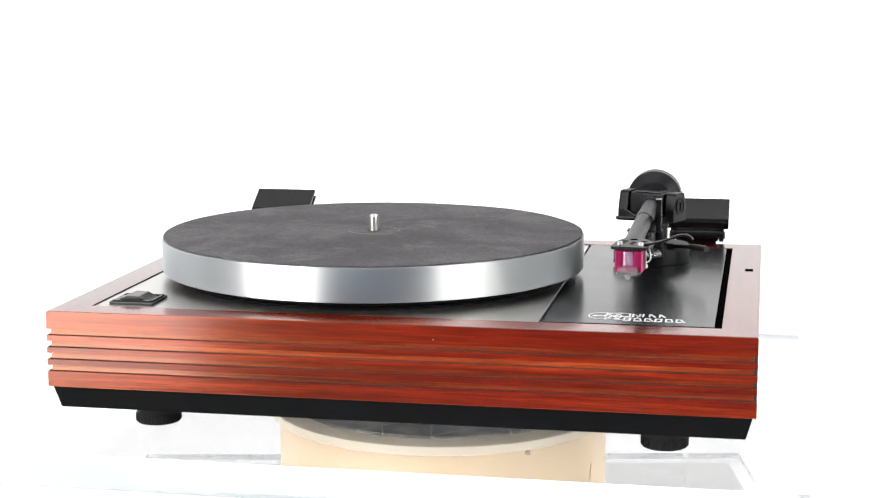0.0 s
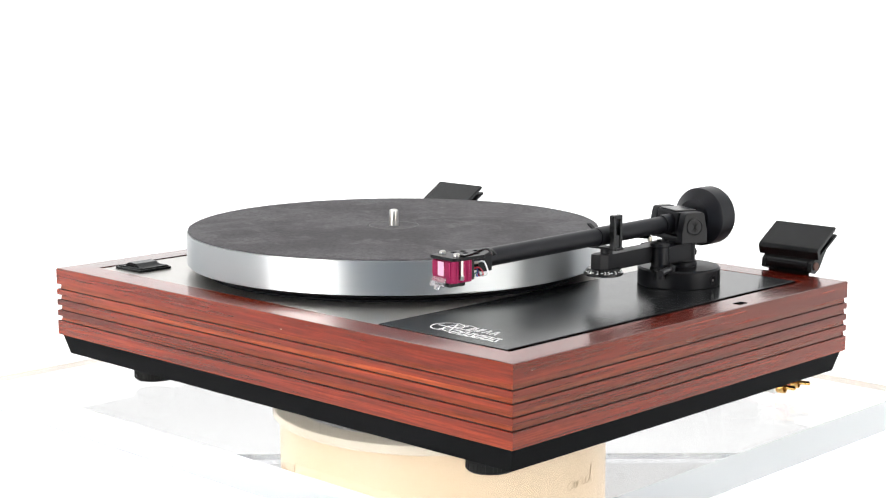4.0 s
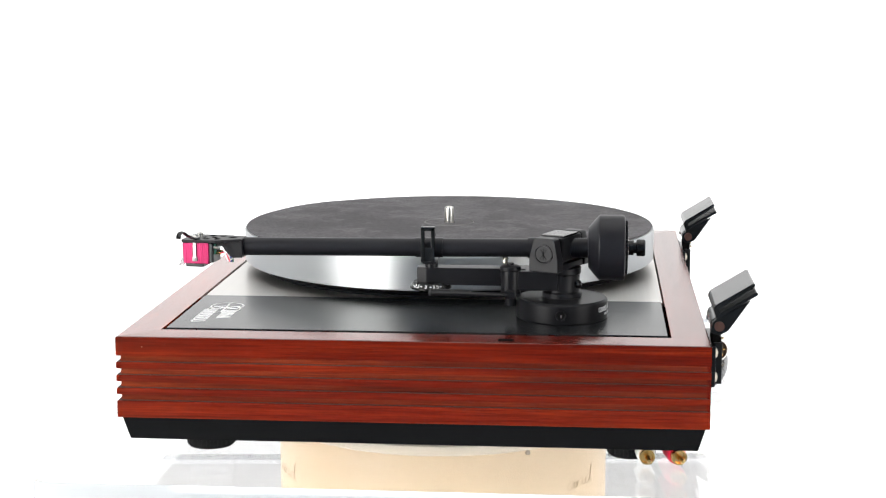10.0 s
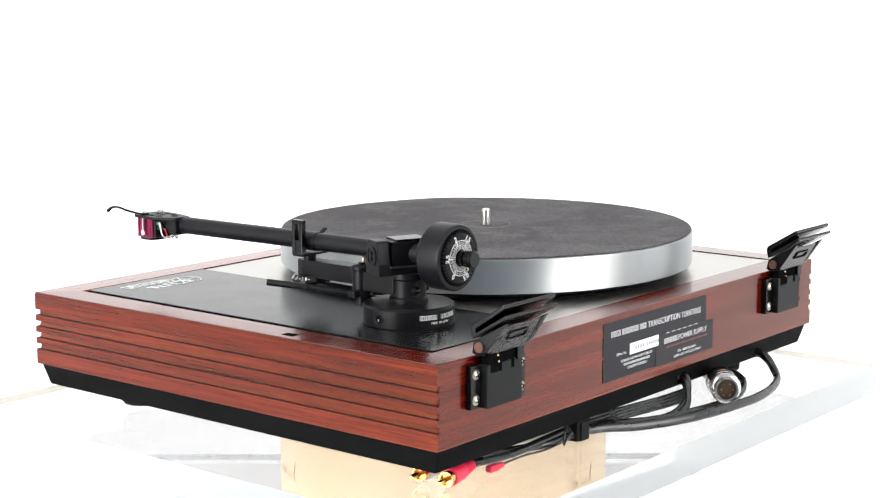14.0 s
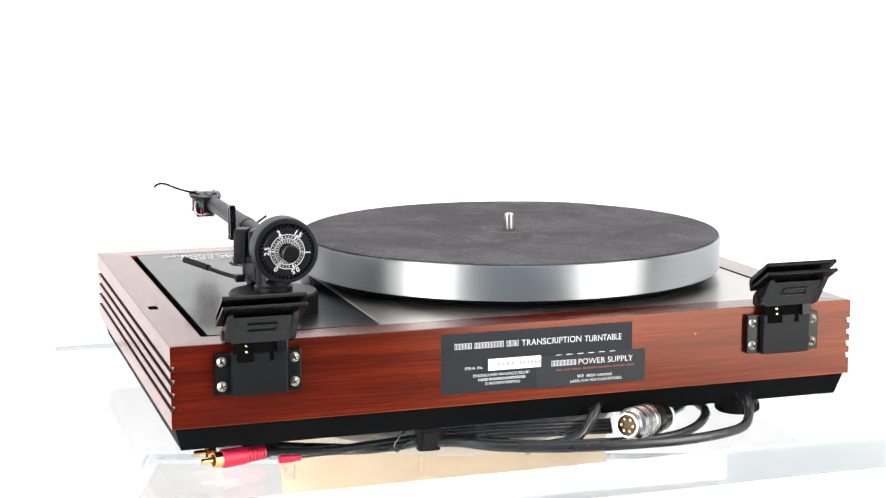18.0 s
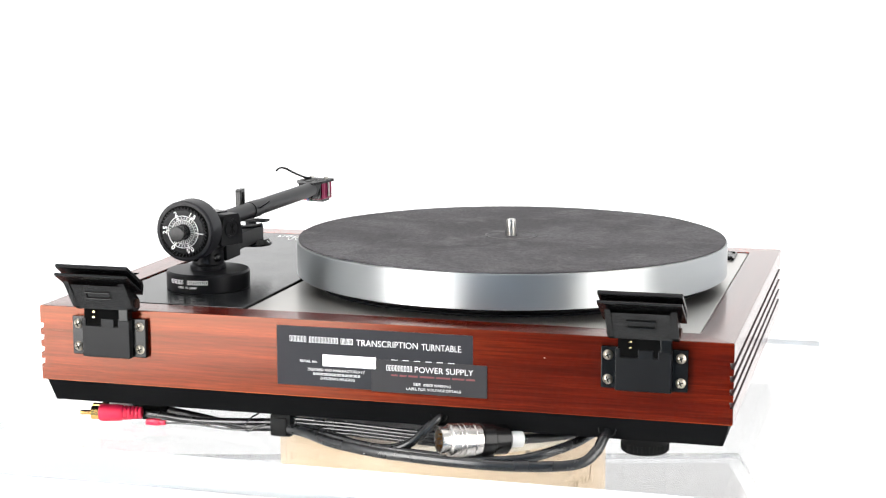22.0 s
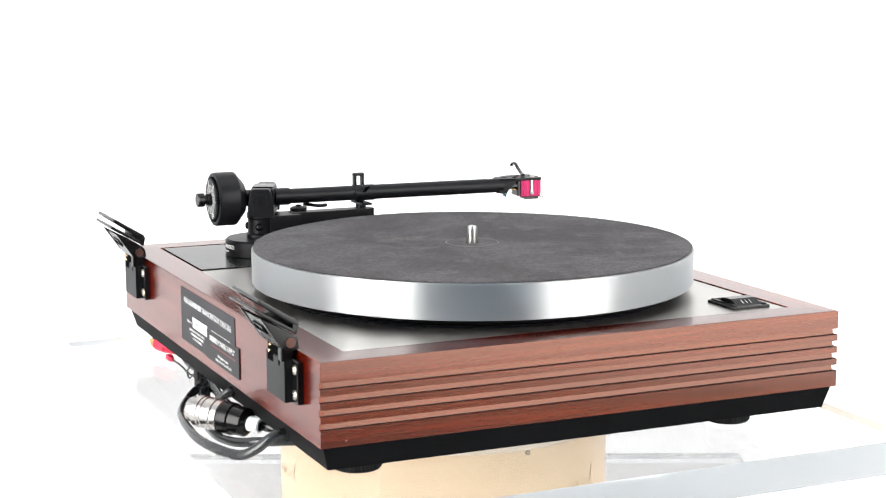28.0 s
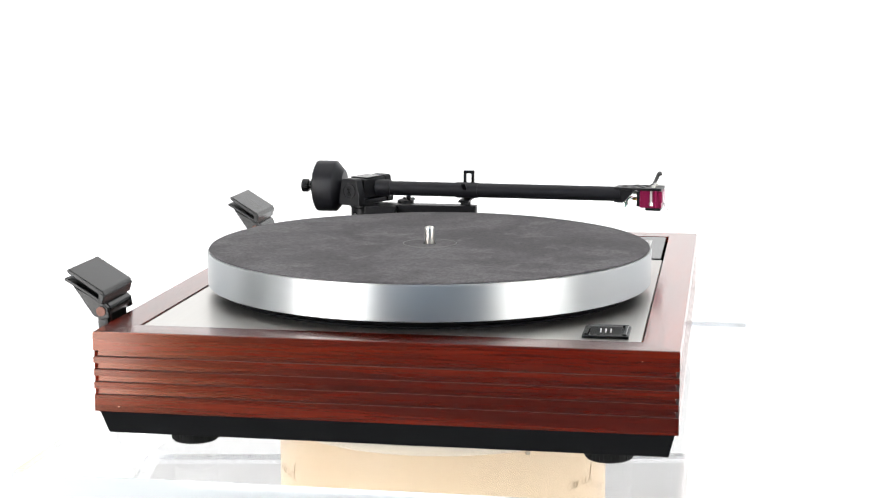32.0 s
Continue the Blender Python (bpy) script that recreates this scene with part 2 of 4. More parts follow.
def tube(points, r, n=14, per=8, flat=1.0):
    """A round (or flattened) cable along smoothed points."""
    path = smooth_path(points, per) if per > 1 else [Vector(p) for p in points]
    bm = bmesh.new()
    rings = []
    side = None
    for k, p in enumerate(path):
        d = (path[min(k + 1, len(path) - 1)] - path[max(k - 1, 0)]).normalized()
        if side is None:
            side = d.cross(Vector((0, 0, 1)) if abs(d.z) < 0.9 else Vector((1, 0, 0))).normalized()
        else:
            side = (side - d * side.dot(d)).normalized()
        up = d.cross(side)
        rings.append([bm.verts.new(p + r * flat * side * math.cos(2 * math.pi * j / n) + r * up * math.sin(2 * math.pi * j / n)) for j in range(n)])
    for a, b in zip(rings, rings[1:]):
        for k in range(n):
            j = (k + 1) % n
            bm.faces.new((a[k], a[j], b[j], b[k]))
    bm.faces.new(rings[0][::-1]), bm.faces.new(rings[-1])
    bmesh.ops.recalc_face_normals(bm, faces=bm.faces[:])
    return bm


def join(*many):
    """Pieces of one part, as one mesh."""
    whole = bmesh.new()
    for bm in many:
        me = bpy.data.meshes.new("piece")
        bm.to_mesh(me)
        bm.free()
        whole.from_mesh(me)
        bpy.data.meshes.remove(me)
    return whole


def moved(bm, m):
    bm.transform(m)
    return bm


def words(text, size, m, depth=0.00004, width=None, bold=-0.004):
    """Raised print of the built-in font, centred at m, condensed to a width if one is given."""
    cu = bpy.data.curves.new("print", "FONT")
    cu.body, cu.size, cu.extrude, cu.resolution_u = text, size, depth, 3
    cu.offset = size * bold
    cu.align_x, cu.align_y = "CENTER", "CENTER"
    ob = bpy.data.objects.new("print", cu)
    me = bpy.data.meshes.new_from_object(ob)
    bm = bmesh.new()
    bm.from_mesh(me)
    if width:
        xs = [v.co.x for v in bm.verts]
        for v in bm.verts:
            v.co.x = (v.co.x - (min(xs) + max(xs)) / 2) * width / (max(xs) - min(xs))
    bm.transform(m)
    bpy.data.objects.remove(ob)
    bpy.data.curves.remove(cu)
    bpy.data.meshes.remove(me)
    return bm


def mesh(name, bm, material, sharp=36):
    """A mesh with rounded edges shaded by area-weighted normals, so that large flat faces stay flat."""
    me = bpy.data.meshes.new(name)
    bm.normal_update()
    near = math.cos(radians(sharp))
    info = {f: (f.normal.copy(), f.calc_area() + 1e-12) for f in bm.faces}
    loops = []
    for f in bm.faces:
        n = info[f][0]
        for v in f.verts:
            total = Vector((0, 0, 0))
            for g in v.link_faces:
                m, area = info[g]
                if m.dot(n) >= near:
                    total += m * area
            loops.append(total.normalized() if total.length > 0 else n)
    bm.to_mesh(me)
    bm.free()
    me.materials.append(material)
    me.polygons.foreach_set("use_smooth", [True] * len(me.polygons))
    me.normals_split_custom_set(loops)
    return me


LIFT = TOP - PLATE


def part(name, bm, material, parent, label="", at=None):
    """One mesh under a thing or a part, drawn with z = 0 at the top of the plinth; with a place, drawn about its own origin."""
    if at is None:
        bm.transform(Matrix.Translation((0, 0, LIFT)))
    ob = new(name, mesh(name, bm, material))
    ob.parent = parent
    if at is not None:
        ob.location = (at[0], at[1], at[2] + LIFT)
    if label:
        ob["label"] = label
    return ob


def again(ob, at):
    """The same part once more at another place."""
    o = new(ob.name.split(".")[0], ob.data)
    o.parent = ob.parent
    o.location = (at[0], at[1], at[2] + LIFT)
    return o


def turned(x, y, z, rx=0, ry=0, rz=0):
    return pose(x, y, z, rx, ry, rz)


FACE_BACK = pose(0, 0, 0, 90, 0, 180)


# ---- the studio ----
def sheet(name, verts, faces, material, label, thick=0.004):
    bm = bmesh.new()
    v = [bm.verts.new(p) for p in verts]
    for f in faces:
        bm.faces.new([v[k] for k in f])
    bmesh.ops.recalc_face_normals(bm, faces=bm.faces[:])
    bmesh.ops.solidify(bm, geom=bm.faces[:], thickness=thick)
    return tagged(new(name, mesh(name, bm, material)), label, "studio", kind="structure")


def studio():
    half, high, near, far, bend = 2.4, 3.2, -0.8, 2.9, 0.7
    line = [(near, 0.0)] + [(far - bend + bend * math.sin(a), bend - bend * math.cos(a)) for a in (radians(9 * k) for k in range(11))] + [(far, high)]
    verts = [(x, y, z) for y, z in line for x in (-half, half)]
    sheet("backdrop", verts, [(2 * k, 2 * k + 1, 2 * k + 3, 2 * k + 2) for k in range(len(line) - 1)], SWEEP, "seamless white paper sweep, brightly back-lit")
    for side, x in (("left", -half - 0.02), ("right", half + 0.02)):
        sheet("backdrop_" + side, [(x, 2.1, 0), (x, far, 0), (x, far, high), (x, 2.1, high)], [(0, 1, 2, 3)], SIDE_FABRIC, "white diffusing fabric hung beside the sweep")
        sheet("wall_" + side, [(x, -3.6, -0.02), (x, 2.09, -0.02), (x, 2.09, high), (x, -3.6, high)], [(0, 1, 2, 3)], PLASTER, "cool white painted studio wall", 0.1)
    sheet("wall_rear", [(-half, -3.6, -0.02), (half, -3.6, -0.02), (half, -3.6, high), (-half, -3.6, high)], [(0, 1, 2, 3)], REAR, "grey painted wall behind the camera", 0.1)
    sheet("floor", [(-half, -3.6, -0.02), (half, -3.6, -0.02), (half, far, -0.02), (-half, far, -0.02)], [(0, 1, 2, 3)], CONCRETE, "smooth grey studio floor", 0.05)
    sheet("ceiling", [(-half, -3.6, high + 0.01), (half, -3.6, high + 0.01), (half, far, high + 0.01), (-half, far, high + 0.01)], [(0, 1, 2, 3)], CEILING, "plain white studio ceiling", 0.05)


def softbox(x, y, width, high, fabric, label, low=0.06):
    thing = tagged(new("softbox"), label, "softbox", "studio lights")
    thing.matrix_basis = Matrix.Translation((x, y, 0.003)) @ pose(0, 0, 0, 0, 0, math.degrees(math.atan2(x, -y)))
    shift = -LIFT
    w = width / 2
    part("diffuser", moved(box(-w, w, 0.0, 0.01, low, high, 0.003), Matrix.Translation((0, 0, shift))), fabric, thing, "glowing white diffuser")
    part("housing", moved(box(-w - 0.02, w + 0.02, -0.16, -0.002, low - 0.02, high + 0.02, 0.01), Matrix.Translation((0, 0, shift))), PLASTIC, thing)
    for a in (-1, 1):
        part("foot", moved(box(a * w * 0.6 - 0.02, a * w * 0.6 + 0.02, -0.35, 0.02, 0.0, 0.04, 0.004), Matrix.Translation((0, 0, shift))), PLASTIC, thing)
        if low > 0.1:
            part("pole", moved(tube([(a * w * 0.6, -0.08, 0.03), (a * w * 0.6, -0.08, low)], 0.015, 12, 1), Matrix.Translation((0, 0, shift))), PLASTIC, thing)
    return thing


def overhead():
    """Large soft light hung from the ceiling over the set."""
    thing = tagged(new("overhead_softbox"), "large white softbox glowing overhead on four rods", "softbox", "studio lights")
    thing.location = (0, 0.1, 2.35)
    part("diffuser", box(-0.85, 0.85, -0.65, 0.65, -LIFT, -LIFT + 0.01, 0.003), TOP_FABRIC, thing, "glowing white diffuser")
    part("housing", box(-0.88, 0.88, -0.68, 0.68, -LIFT + 0.012, -LIFT + 0.20, 0.01), PLASTIC, thing)
    for x in (-0.8, 0.8):
        for y in (-0.6, 0.6):
            part("rod", tube([(x, y, -LIFT + 0.19), (x, y, -LIFT + 0.86)], 0.008, 10, 1), PLASTIC, thing)


# ---- the display stand ----
def drum():
    thing = tagged(new("display_drum"), "cream lacquered round display drum with pencilled marks", "display stand")
    r = 0.1170
    thing.location = (0, 0, 0)
    z = lambda v: Matrix.Translation((0, 0, v))
    up = TOP - LIFT
    part("drum_wall", lathe([(r - 0.003, SLAB), (r, SLAB), (r, DRUM_TOP - 0.006), (r - 0.001, DRUM_TOP - 0.0045), (r - 0.003, DRUM_TOP - 0.0045), (r - 0.003, SLAB)], 128, z(up)), CREAM, thing)
    part("set_screw", lathe([(0, 0.0012), (0.0016, 0.0012), (0.0019, 0), (0.0019, -0.002), (0, -0.002)], 16,
         Matrix.Translation((0, 0, up)) @ pose(r * math.sin(radians(28.5)), -r * math.cos(radians(28.5)), DRUM_TOP - 0.0070) @ pose(0, 0, 0, 90, 0, 28.5)), SCREW, thing, "small round steel screw head")
    # handwritten "and" at two places round the drum
    letters = (((4, 6), (2, 6.5), (0.3, 3), (1, 0), (3, 1), (4, 6), (4, 1), (5, 0)),
               ((5, 0), (5.6, 6), (5.8, 0), (6.2, 4), (8, 6.5), (9, 5), (9.2, 0), (10.5, 0.5)),
               ((14, 6), (12, 6.2), (10.8, 3), (11.6, 0), (13.5, 1), (14.6, 9), (15.2, 15.5), (14.4, 12), (14.2, 3), (15, -0.5), (16, -1)))
    for start, base in ((-75.5, -0.1500), (45.5, -0.1500)):
        strokes = [tube([((r + 0.0001) * math.sin(radians(start + a)), -(r + 0.0001) * math.cos(radians(start + a)), base + h * 0.00078 + up) for a, h in line], 0.00017, 6, 5) for line in letters]
        part("pencil_mark", join(*strokes), PEN, thing, "faint handwritten word in pencil")
    return thing


def stand():
    up = Matrix.Translation((0, 0, LIFT))
    ob = new("turning_disc")
    ob.location = (0, 0, PLATE)
    tagged(ob, "scratched dark steel turning disc with a cream rim", "display stand")
    part("rim", lathe([(0, DRUM_TOP - 0.0042), (0.121, DRUM_TOP - 0.0042), (0.1222, DRUM_TOP - 0.003), (0.1222, DRUM_TOP + 0.002), (0.1205, DRUM_TOP + 0.0032), (0.112, DRUM_TOP + 0.0035), (0, DRUM_TOP + 0.0035)], 128), PALE, ob, "pale cream rim")
    part("disc_face", lathe([(0, DRUM_TOP + 0.0036), (0.108, DRUM_TOP + 0.0036), (0.1095, DRUM_TOP + 0.0048), (0.1085, DRUM_TOP + 0.0058), (0, DRUM_TOP + 0.0058)], 128), DISC, ob, "dull scratched steel face")
    part("hub", lathe([(0, DRUM_TOP + 0.0060), (0.03, DRUM_TOP + 0.0060), (0.03, -0.08 - PLATE_THICK - 0.0002), (0, -0.08 - PLATE_THICK - 0.0002)], 48), ACRYLIC, ob, "clear acrylic hub").visible_shadow = False
    sheet_ob = acrylic("acrylic_sheet", 0.2535, 0.2165, PLATE_THICK)
    sheet_ob.location = (0, 0, PLATE)
    tagged(sheet_ob, "thick clear acrylic sheet with polished edges, turning on the drum", "acrylic sheet")
    TURNING.extend((ob, sheet_ob))


def acrylic(name, hx, hy, thick):
    """A clear sheet whose faces are polished and whose edges are left as sawn."""
    me = mesh(name, box(-hx, hx, -hy, hy, -thick, -0.0003), ACRYLIC)
    me.materials.append(EDGE)
    for p in me.polygons:
        p.material_index = 0 if abs(p.normal.z) > 0.9 else 1
    ob = new(name, me)
    ob.visible_shadow = False
    return ob


def lower_stand():
    """The sheet under the drum and the pedestal, which do not turn."""
    ob = acrylic("base_sheet", 0.2540, 0.2200, 0.0200)
    ob.location = (0, 0, TOP + SLAB)
    tagged(ob, "clear acrylic base sheet under the cream drum", "acrylic sheet")
    block = new("pedestal", mesh("pedestal", box(-0.2440, 0.2440, -0.2100, 0.2100, 0.0, TOP + SLAB - 0.0203, 0.002), PEDESTAL))
    tagged(block, "plain white painted display pedestal", "pedestal")


SLAB = -0.212
PLATE_THICK, DRUM_TOP = 0.022, -0.1105
TURNING = []


# ---- the record player ----
FLUTES = ((-0.0391, -0.0350), (-0.0313, -0.0272), (-0.0235, -0.0194), (-0.0157, -0.0116))


def rail_profile(depth_out, fluted):
    """Section of a plinth rail: distance outwards, height, and how far the ends draw in."""
    pts = [(0.0, -0.0012, 0), (0.0, -0.049, 0), (depth_out, -0.049, 0), (depth_out, -0.0485, 0)]
    for z0, z1 in FLUTES:
        if fluted:
            pts += [(depth_out, z0, 0), (depth_out - 0.0003, z0 + 0.0003, 0), (depth_out - 0.0019, z0 + 0.0003, 0), (depth_out - 0.0020, z0 + 0.0006, 0), (depth_out - 0.0024, z1 - 0.0002, 0), (depth_out, z1, 0)]
        else:
            # the flutes of the side rails run out through the corners
            pts += [(depth_out, z0, 0), (depth_out, z0 + 0.0003, 0.0019), (depth_out, z1 - 0.0002, 0.0024), (depth_out, z1, 0)]
    pts += [(depth_out, -0.0010, 0), (depth_out - 0.0003, -0.0003, 0), (depth_out - 0.001, 0.0, 0), (0.0005, 0.0, 0)]
    return pts


def rail(length, depth_out, fluted):
    """A mitred rail along x whose outer face is at y = -depth_out and whose outer length is given."""
    pts = rail_profile(depth_out, fluted)
    bm = bmesh.new()
    ends = []
    for s in (-1, 1):
        ends.append([bm.verts.new((s * (length / 2 - (depth_out - d) - inset), -d, z)) for d, z, inset in pts])
    k = len(pts)
    for i in range(k):
        j = (i + 1) % k
        f = bm.faces.new((ends[0][i], ends[0][j], ends[1][j], ends[1][i]))
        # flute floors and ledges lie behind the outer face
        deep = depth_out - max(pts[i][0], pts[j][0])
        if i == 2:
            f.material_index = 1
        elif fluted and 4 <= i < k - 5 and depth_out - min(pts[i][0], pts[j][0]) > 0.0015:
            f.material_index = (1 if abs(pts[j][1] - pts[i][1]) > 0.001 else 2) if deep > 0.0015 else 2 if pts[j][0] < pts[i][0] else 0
    if fluted:
        bm.faces.new(ends[0]), bm.faces.new(ends[1][::-1])
    else:
        # the mitres are hidden; only the run-outs of the side flutes show
        for s, end in zip((-1, 1), ends):
            for i in range(4, k - 4, 4):
                a, b, c, d = end[i:i + 4]
                low, top = (bm.verts.new((s * (length / 2 - 0.0024), -(depth_out - 0.0024), v.co.z)) for v in (b, c))
                bm.faces.new((b, c, top, low)), bm.faces.new((a, b, low)), bm.faces.new((d, top, c))
    bmesh.ops.recalc_face_normals(bm, faces=bm.faces[:])
    return bm


X0, X1, Y0, Y1, WIDE = -0.2235, 0.2220, -0.1742, 0.1747, 0.0225


def plinth(player):
    cx, cy = (X0 + X1) / 2, (Y0 + Y1) / 2
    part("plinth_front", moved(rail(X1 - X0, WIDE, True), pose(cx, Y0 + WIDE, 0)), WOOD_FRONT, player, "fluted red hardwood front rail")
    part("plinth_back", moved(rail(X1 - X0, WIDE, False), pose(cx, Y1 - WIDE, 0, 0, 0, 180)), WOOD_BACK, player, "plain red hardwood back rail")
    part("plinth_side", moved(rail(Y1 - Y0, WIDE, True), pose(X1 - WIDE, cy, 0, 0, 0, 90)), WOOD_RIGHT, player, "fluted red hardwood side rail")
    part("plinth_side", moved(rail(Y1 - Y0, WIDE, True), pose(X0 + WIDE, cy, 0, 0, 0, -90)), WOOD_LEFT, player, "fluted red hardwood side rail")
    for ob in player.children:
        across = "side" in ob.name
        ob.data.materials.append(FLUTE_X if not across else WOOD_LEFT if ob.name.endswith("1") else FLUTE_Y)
        ob.data.materials.append(FLUTE_SHADE)
    # tapered black base
    bm = bmesh.new()
    low = [bm.verts.new(p) for p in ((-0.2175, -0.1685, -0.0637), (0.2160, -0.1685, -0.0637), (0.2160, 0.1685, -0.0637), (-0.2175, 0.1685, -0.0637))]
    top = [bm.verts.new(p) for p in ((-0.2215, -0.1722, -0.0488), (0.2200, -0.1722, -0.0488), (0.2200, 0.1727, -0.0488), (-0.2215, 0.1727, -0.0488))]
    bm.faces.new(low[::-1]), bm.faces.new(top)
    for k in range(4):
        bm.faces.new((low[k], low[(k + 1) % 4], top[(k + 1) % 4], top[k]))
    bmesh.ops.bevel(bm, geom=bm.edges[:], offset=0.0008, segments=2, profile=0.6, affect="EDGES")
    part("base_board", bm, BASE_BLACK, player, "matt black tapered base board")
    # feet with knurled rims
    bm = lathe([(0, 0), (0.0138, 0), (0.0146, 0.001), (0.0146, 0.006), (0.0138, 0.007), (0.0132, 0.0165), (0, 0.0165)], 48)
    ribs = [moved(box(0.0143, 0.0150, -0.0004, 0.0004, 0.0012, 0.0058), pose(0, 0, 0, 0, 0, 360 / 36 * k)) for k in range(36)]
    foot = part("foot", join(bm, *ribs), RUBBER, player, "ribbed black rubber foot", at=(-0.166, -0.131, -0.080))
    for x, y in ((0.166, -0.131), (-0.166, 0.131), (0.166, 0.131)):
        again(foot, (x, y, -0.080))
    # inner well, top plate, arm board
    part("inner_tray", box(X0 + WIDE - 0.002, X1 - WIDE + 0.002, Y0 + WIDE - 0.002, Y1 - WIDE + 0.002, -0.0485, -0.0040), GAP, player)
    part("top_plate", box(X0 + WIDE + 0.0006, 0.0885, Y0 + WIDE + 0.0006, Y1 - WIDE - 0.0006, -0.0036, -0.0006, 0.0003, 1), STEEL, player, "brushed stainless steel top plate")
    board = part("arm_board", box(0.0905, X1 - WIDE - 0.0040, Y0 + WIDE + 0.0016, Y1 - WIDE - 0.0016, -0.0036, 0.0002, 0.0006, 2), BOARD, player, "satin black arm board")
    for x, y in ((-0.1490, 0.0800), (-0.1440, 0.0885)):
        part("plate_bolt", lathe([(0, 0.0042), (0.0020, 0.0040), (0.0024, 0.0030), (0.0024, -0.0008), (0, -0.0008)], 16, pose(x, y, 0)), SCREW, player, "small steel plate bolt")
    part("lid_slot", box(0.2108, 0.2165, 0.0515, 0.0605, -0.0002, 0.0002, 0.0001, 1), GAP, player, "small dark slot in the plinth top")
    return board


def motif(board):
    """White printed emblem: two crossed rings and lettering bars."""
    bits = []
    for x in (0.1275, 0.1375):
        ring = bmesh.new()
        n = 48
        for k in range(n):
            a, b = 2 * math.pi * k / n, 2 * math.pi * (k + 1) / n
            q = [ring.verts.new((x + r * math.cos(t), -0.1275 + r * math.sin(t) * 1.02, 0.00035)) for r, t in ((0.0097, a), (0.0106, a), (0.0106, b), (0.0097, b))]
            ring.faces.new(q)
        bits.append(ring)
    def bar(x, y, w, h, turn=0):
        return moved(box(-w / 2, w / 2, -h / 2, h / 2, 0.0002, 0.0004), pose(x, y, 0, 0, 0, turn))
    bits += [bar(0.1325, -0.1275, 0.0010, 0.019, 28), bar(0.1325, -0.1275, 0.0010, 0.019, -28), bar(0.133, -0.1275, 0.026, 0.0010)]
    # plain strokes where the lettering stands
    for k in range(4):
        x = 0.1425 + 0.0062 * k
        bits += [bar(x, -0.1225, 0.0010, 0.0085), bar(x + 0.0021, -0.1225, 0.0010, 0.0085, 22 if k > 1 else 0)]
    for k in range(6):
        x = 0.1400 + 0.0064 * k
        bits += [bar(x, -0.1355, 0.0010, 0.0085), bar(x + 0.0036, -0.1355, 0.0010, 0.0085, 10 * (k % 3)), bar(x + 0.0018, -0.1316, 0.0036, 0.0010), bar(x + 0.0018, -0.1394, 0.0036, 0.0010)]
    part("emblem", join(*bits), WHITE, board, "white printed emblem")


def platter(player):
    c = Matrix.Translation((-0.0499, 0.0004, 0))
    body = part("platter", lathe([(0, 0.0060), (0.1460, 0.0060), (0.1488, 0.0064), (0.1496, 0.0072), (0.1496, 0.0280), (0.1491, 0.0289), (0.1470, 0.0290), (0, 0.0290)], 160, c), ALLOY, player, "turned bright aluminium platter")
    # Inner platter drawn wide and black, painting in the shade under the rim.
    part("inner_platter", lathe([(0, -0.0004), (0.136, -0.0004), (0.136, 0.0010), (0.1440, 0.0045), (0.1440, 0.0059), (0, 0.0059)], 96, c), BASE_BLACK, player, "recessed inner platter, blackened for the shade under the rim")
    part("spindle", lathe([(0, 0.029), (0.0034, 0.029), (0.0034, 0.0405), (0.0027, 0.0417), (0.001, 0.0422), (0, 0.0422)], 32, c), NICKEL, body, "polished steel spindle")
    return body


def felt_mat():
    c = (-0.0499, 0.0004)
    prof = [(0.0045, 0.0291), (0.1475, 0.0291), (0.1484, 0.0294), (0.1484, 0.0300), (0.1476, 0.0304), (0.0190, 0.0304), (0.0182, 0.0297), (0.0174, 0.0304), (0.0045, 0.0304), (0.0045, 0.0291)]
    bm = lathe(prof, 160)
    # the rim has curled up a little here and there
    for v in bm.verts:
        out = max(0.0, (v.co.xy.length - 0.105) / 0.044)
        if out:
            a = math.atan2(v.co.y, v.co.x)
            v.co.z += 0.0011 * out * max(0.0, noise.noise(Vector((1.6 * math.cos(a), 1.6 * math.sin(a), 3.7)))) * 1.6
    bm.transform(Matrix.Translation((*c, LIFT)))
    ob = new("platter_mat", mesh("platter_mat", bm, MAT))
    part("wear_ring", lathe([(0.0177, 0.0303), (0.0177, 0.03055), (0.0184, 0.03055), (0.0184, 0.0303)], 72, Matrix.Translation((*c, 0))), WORN, ob, "pale ring worn round the spindle")
    ob.location = (0, 0, PLATE)
    tagged(ob, "worn dark rubber platter mat lying on the aluminium platter", "platter mat")
    TURNING.append(ob)


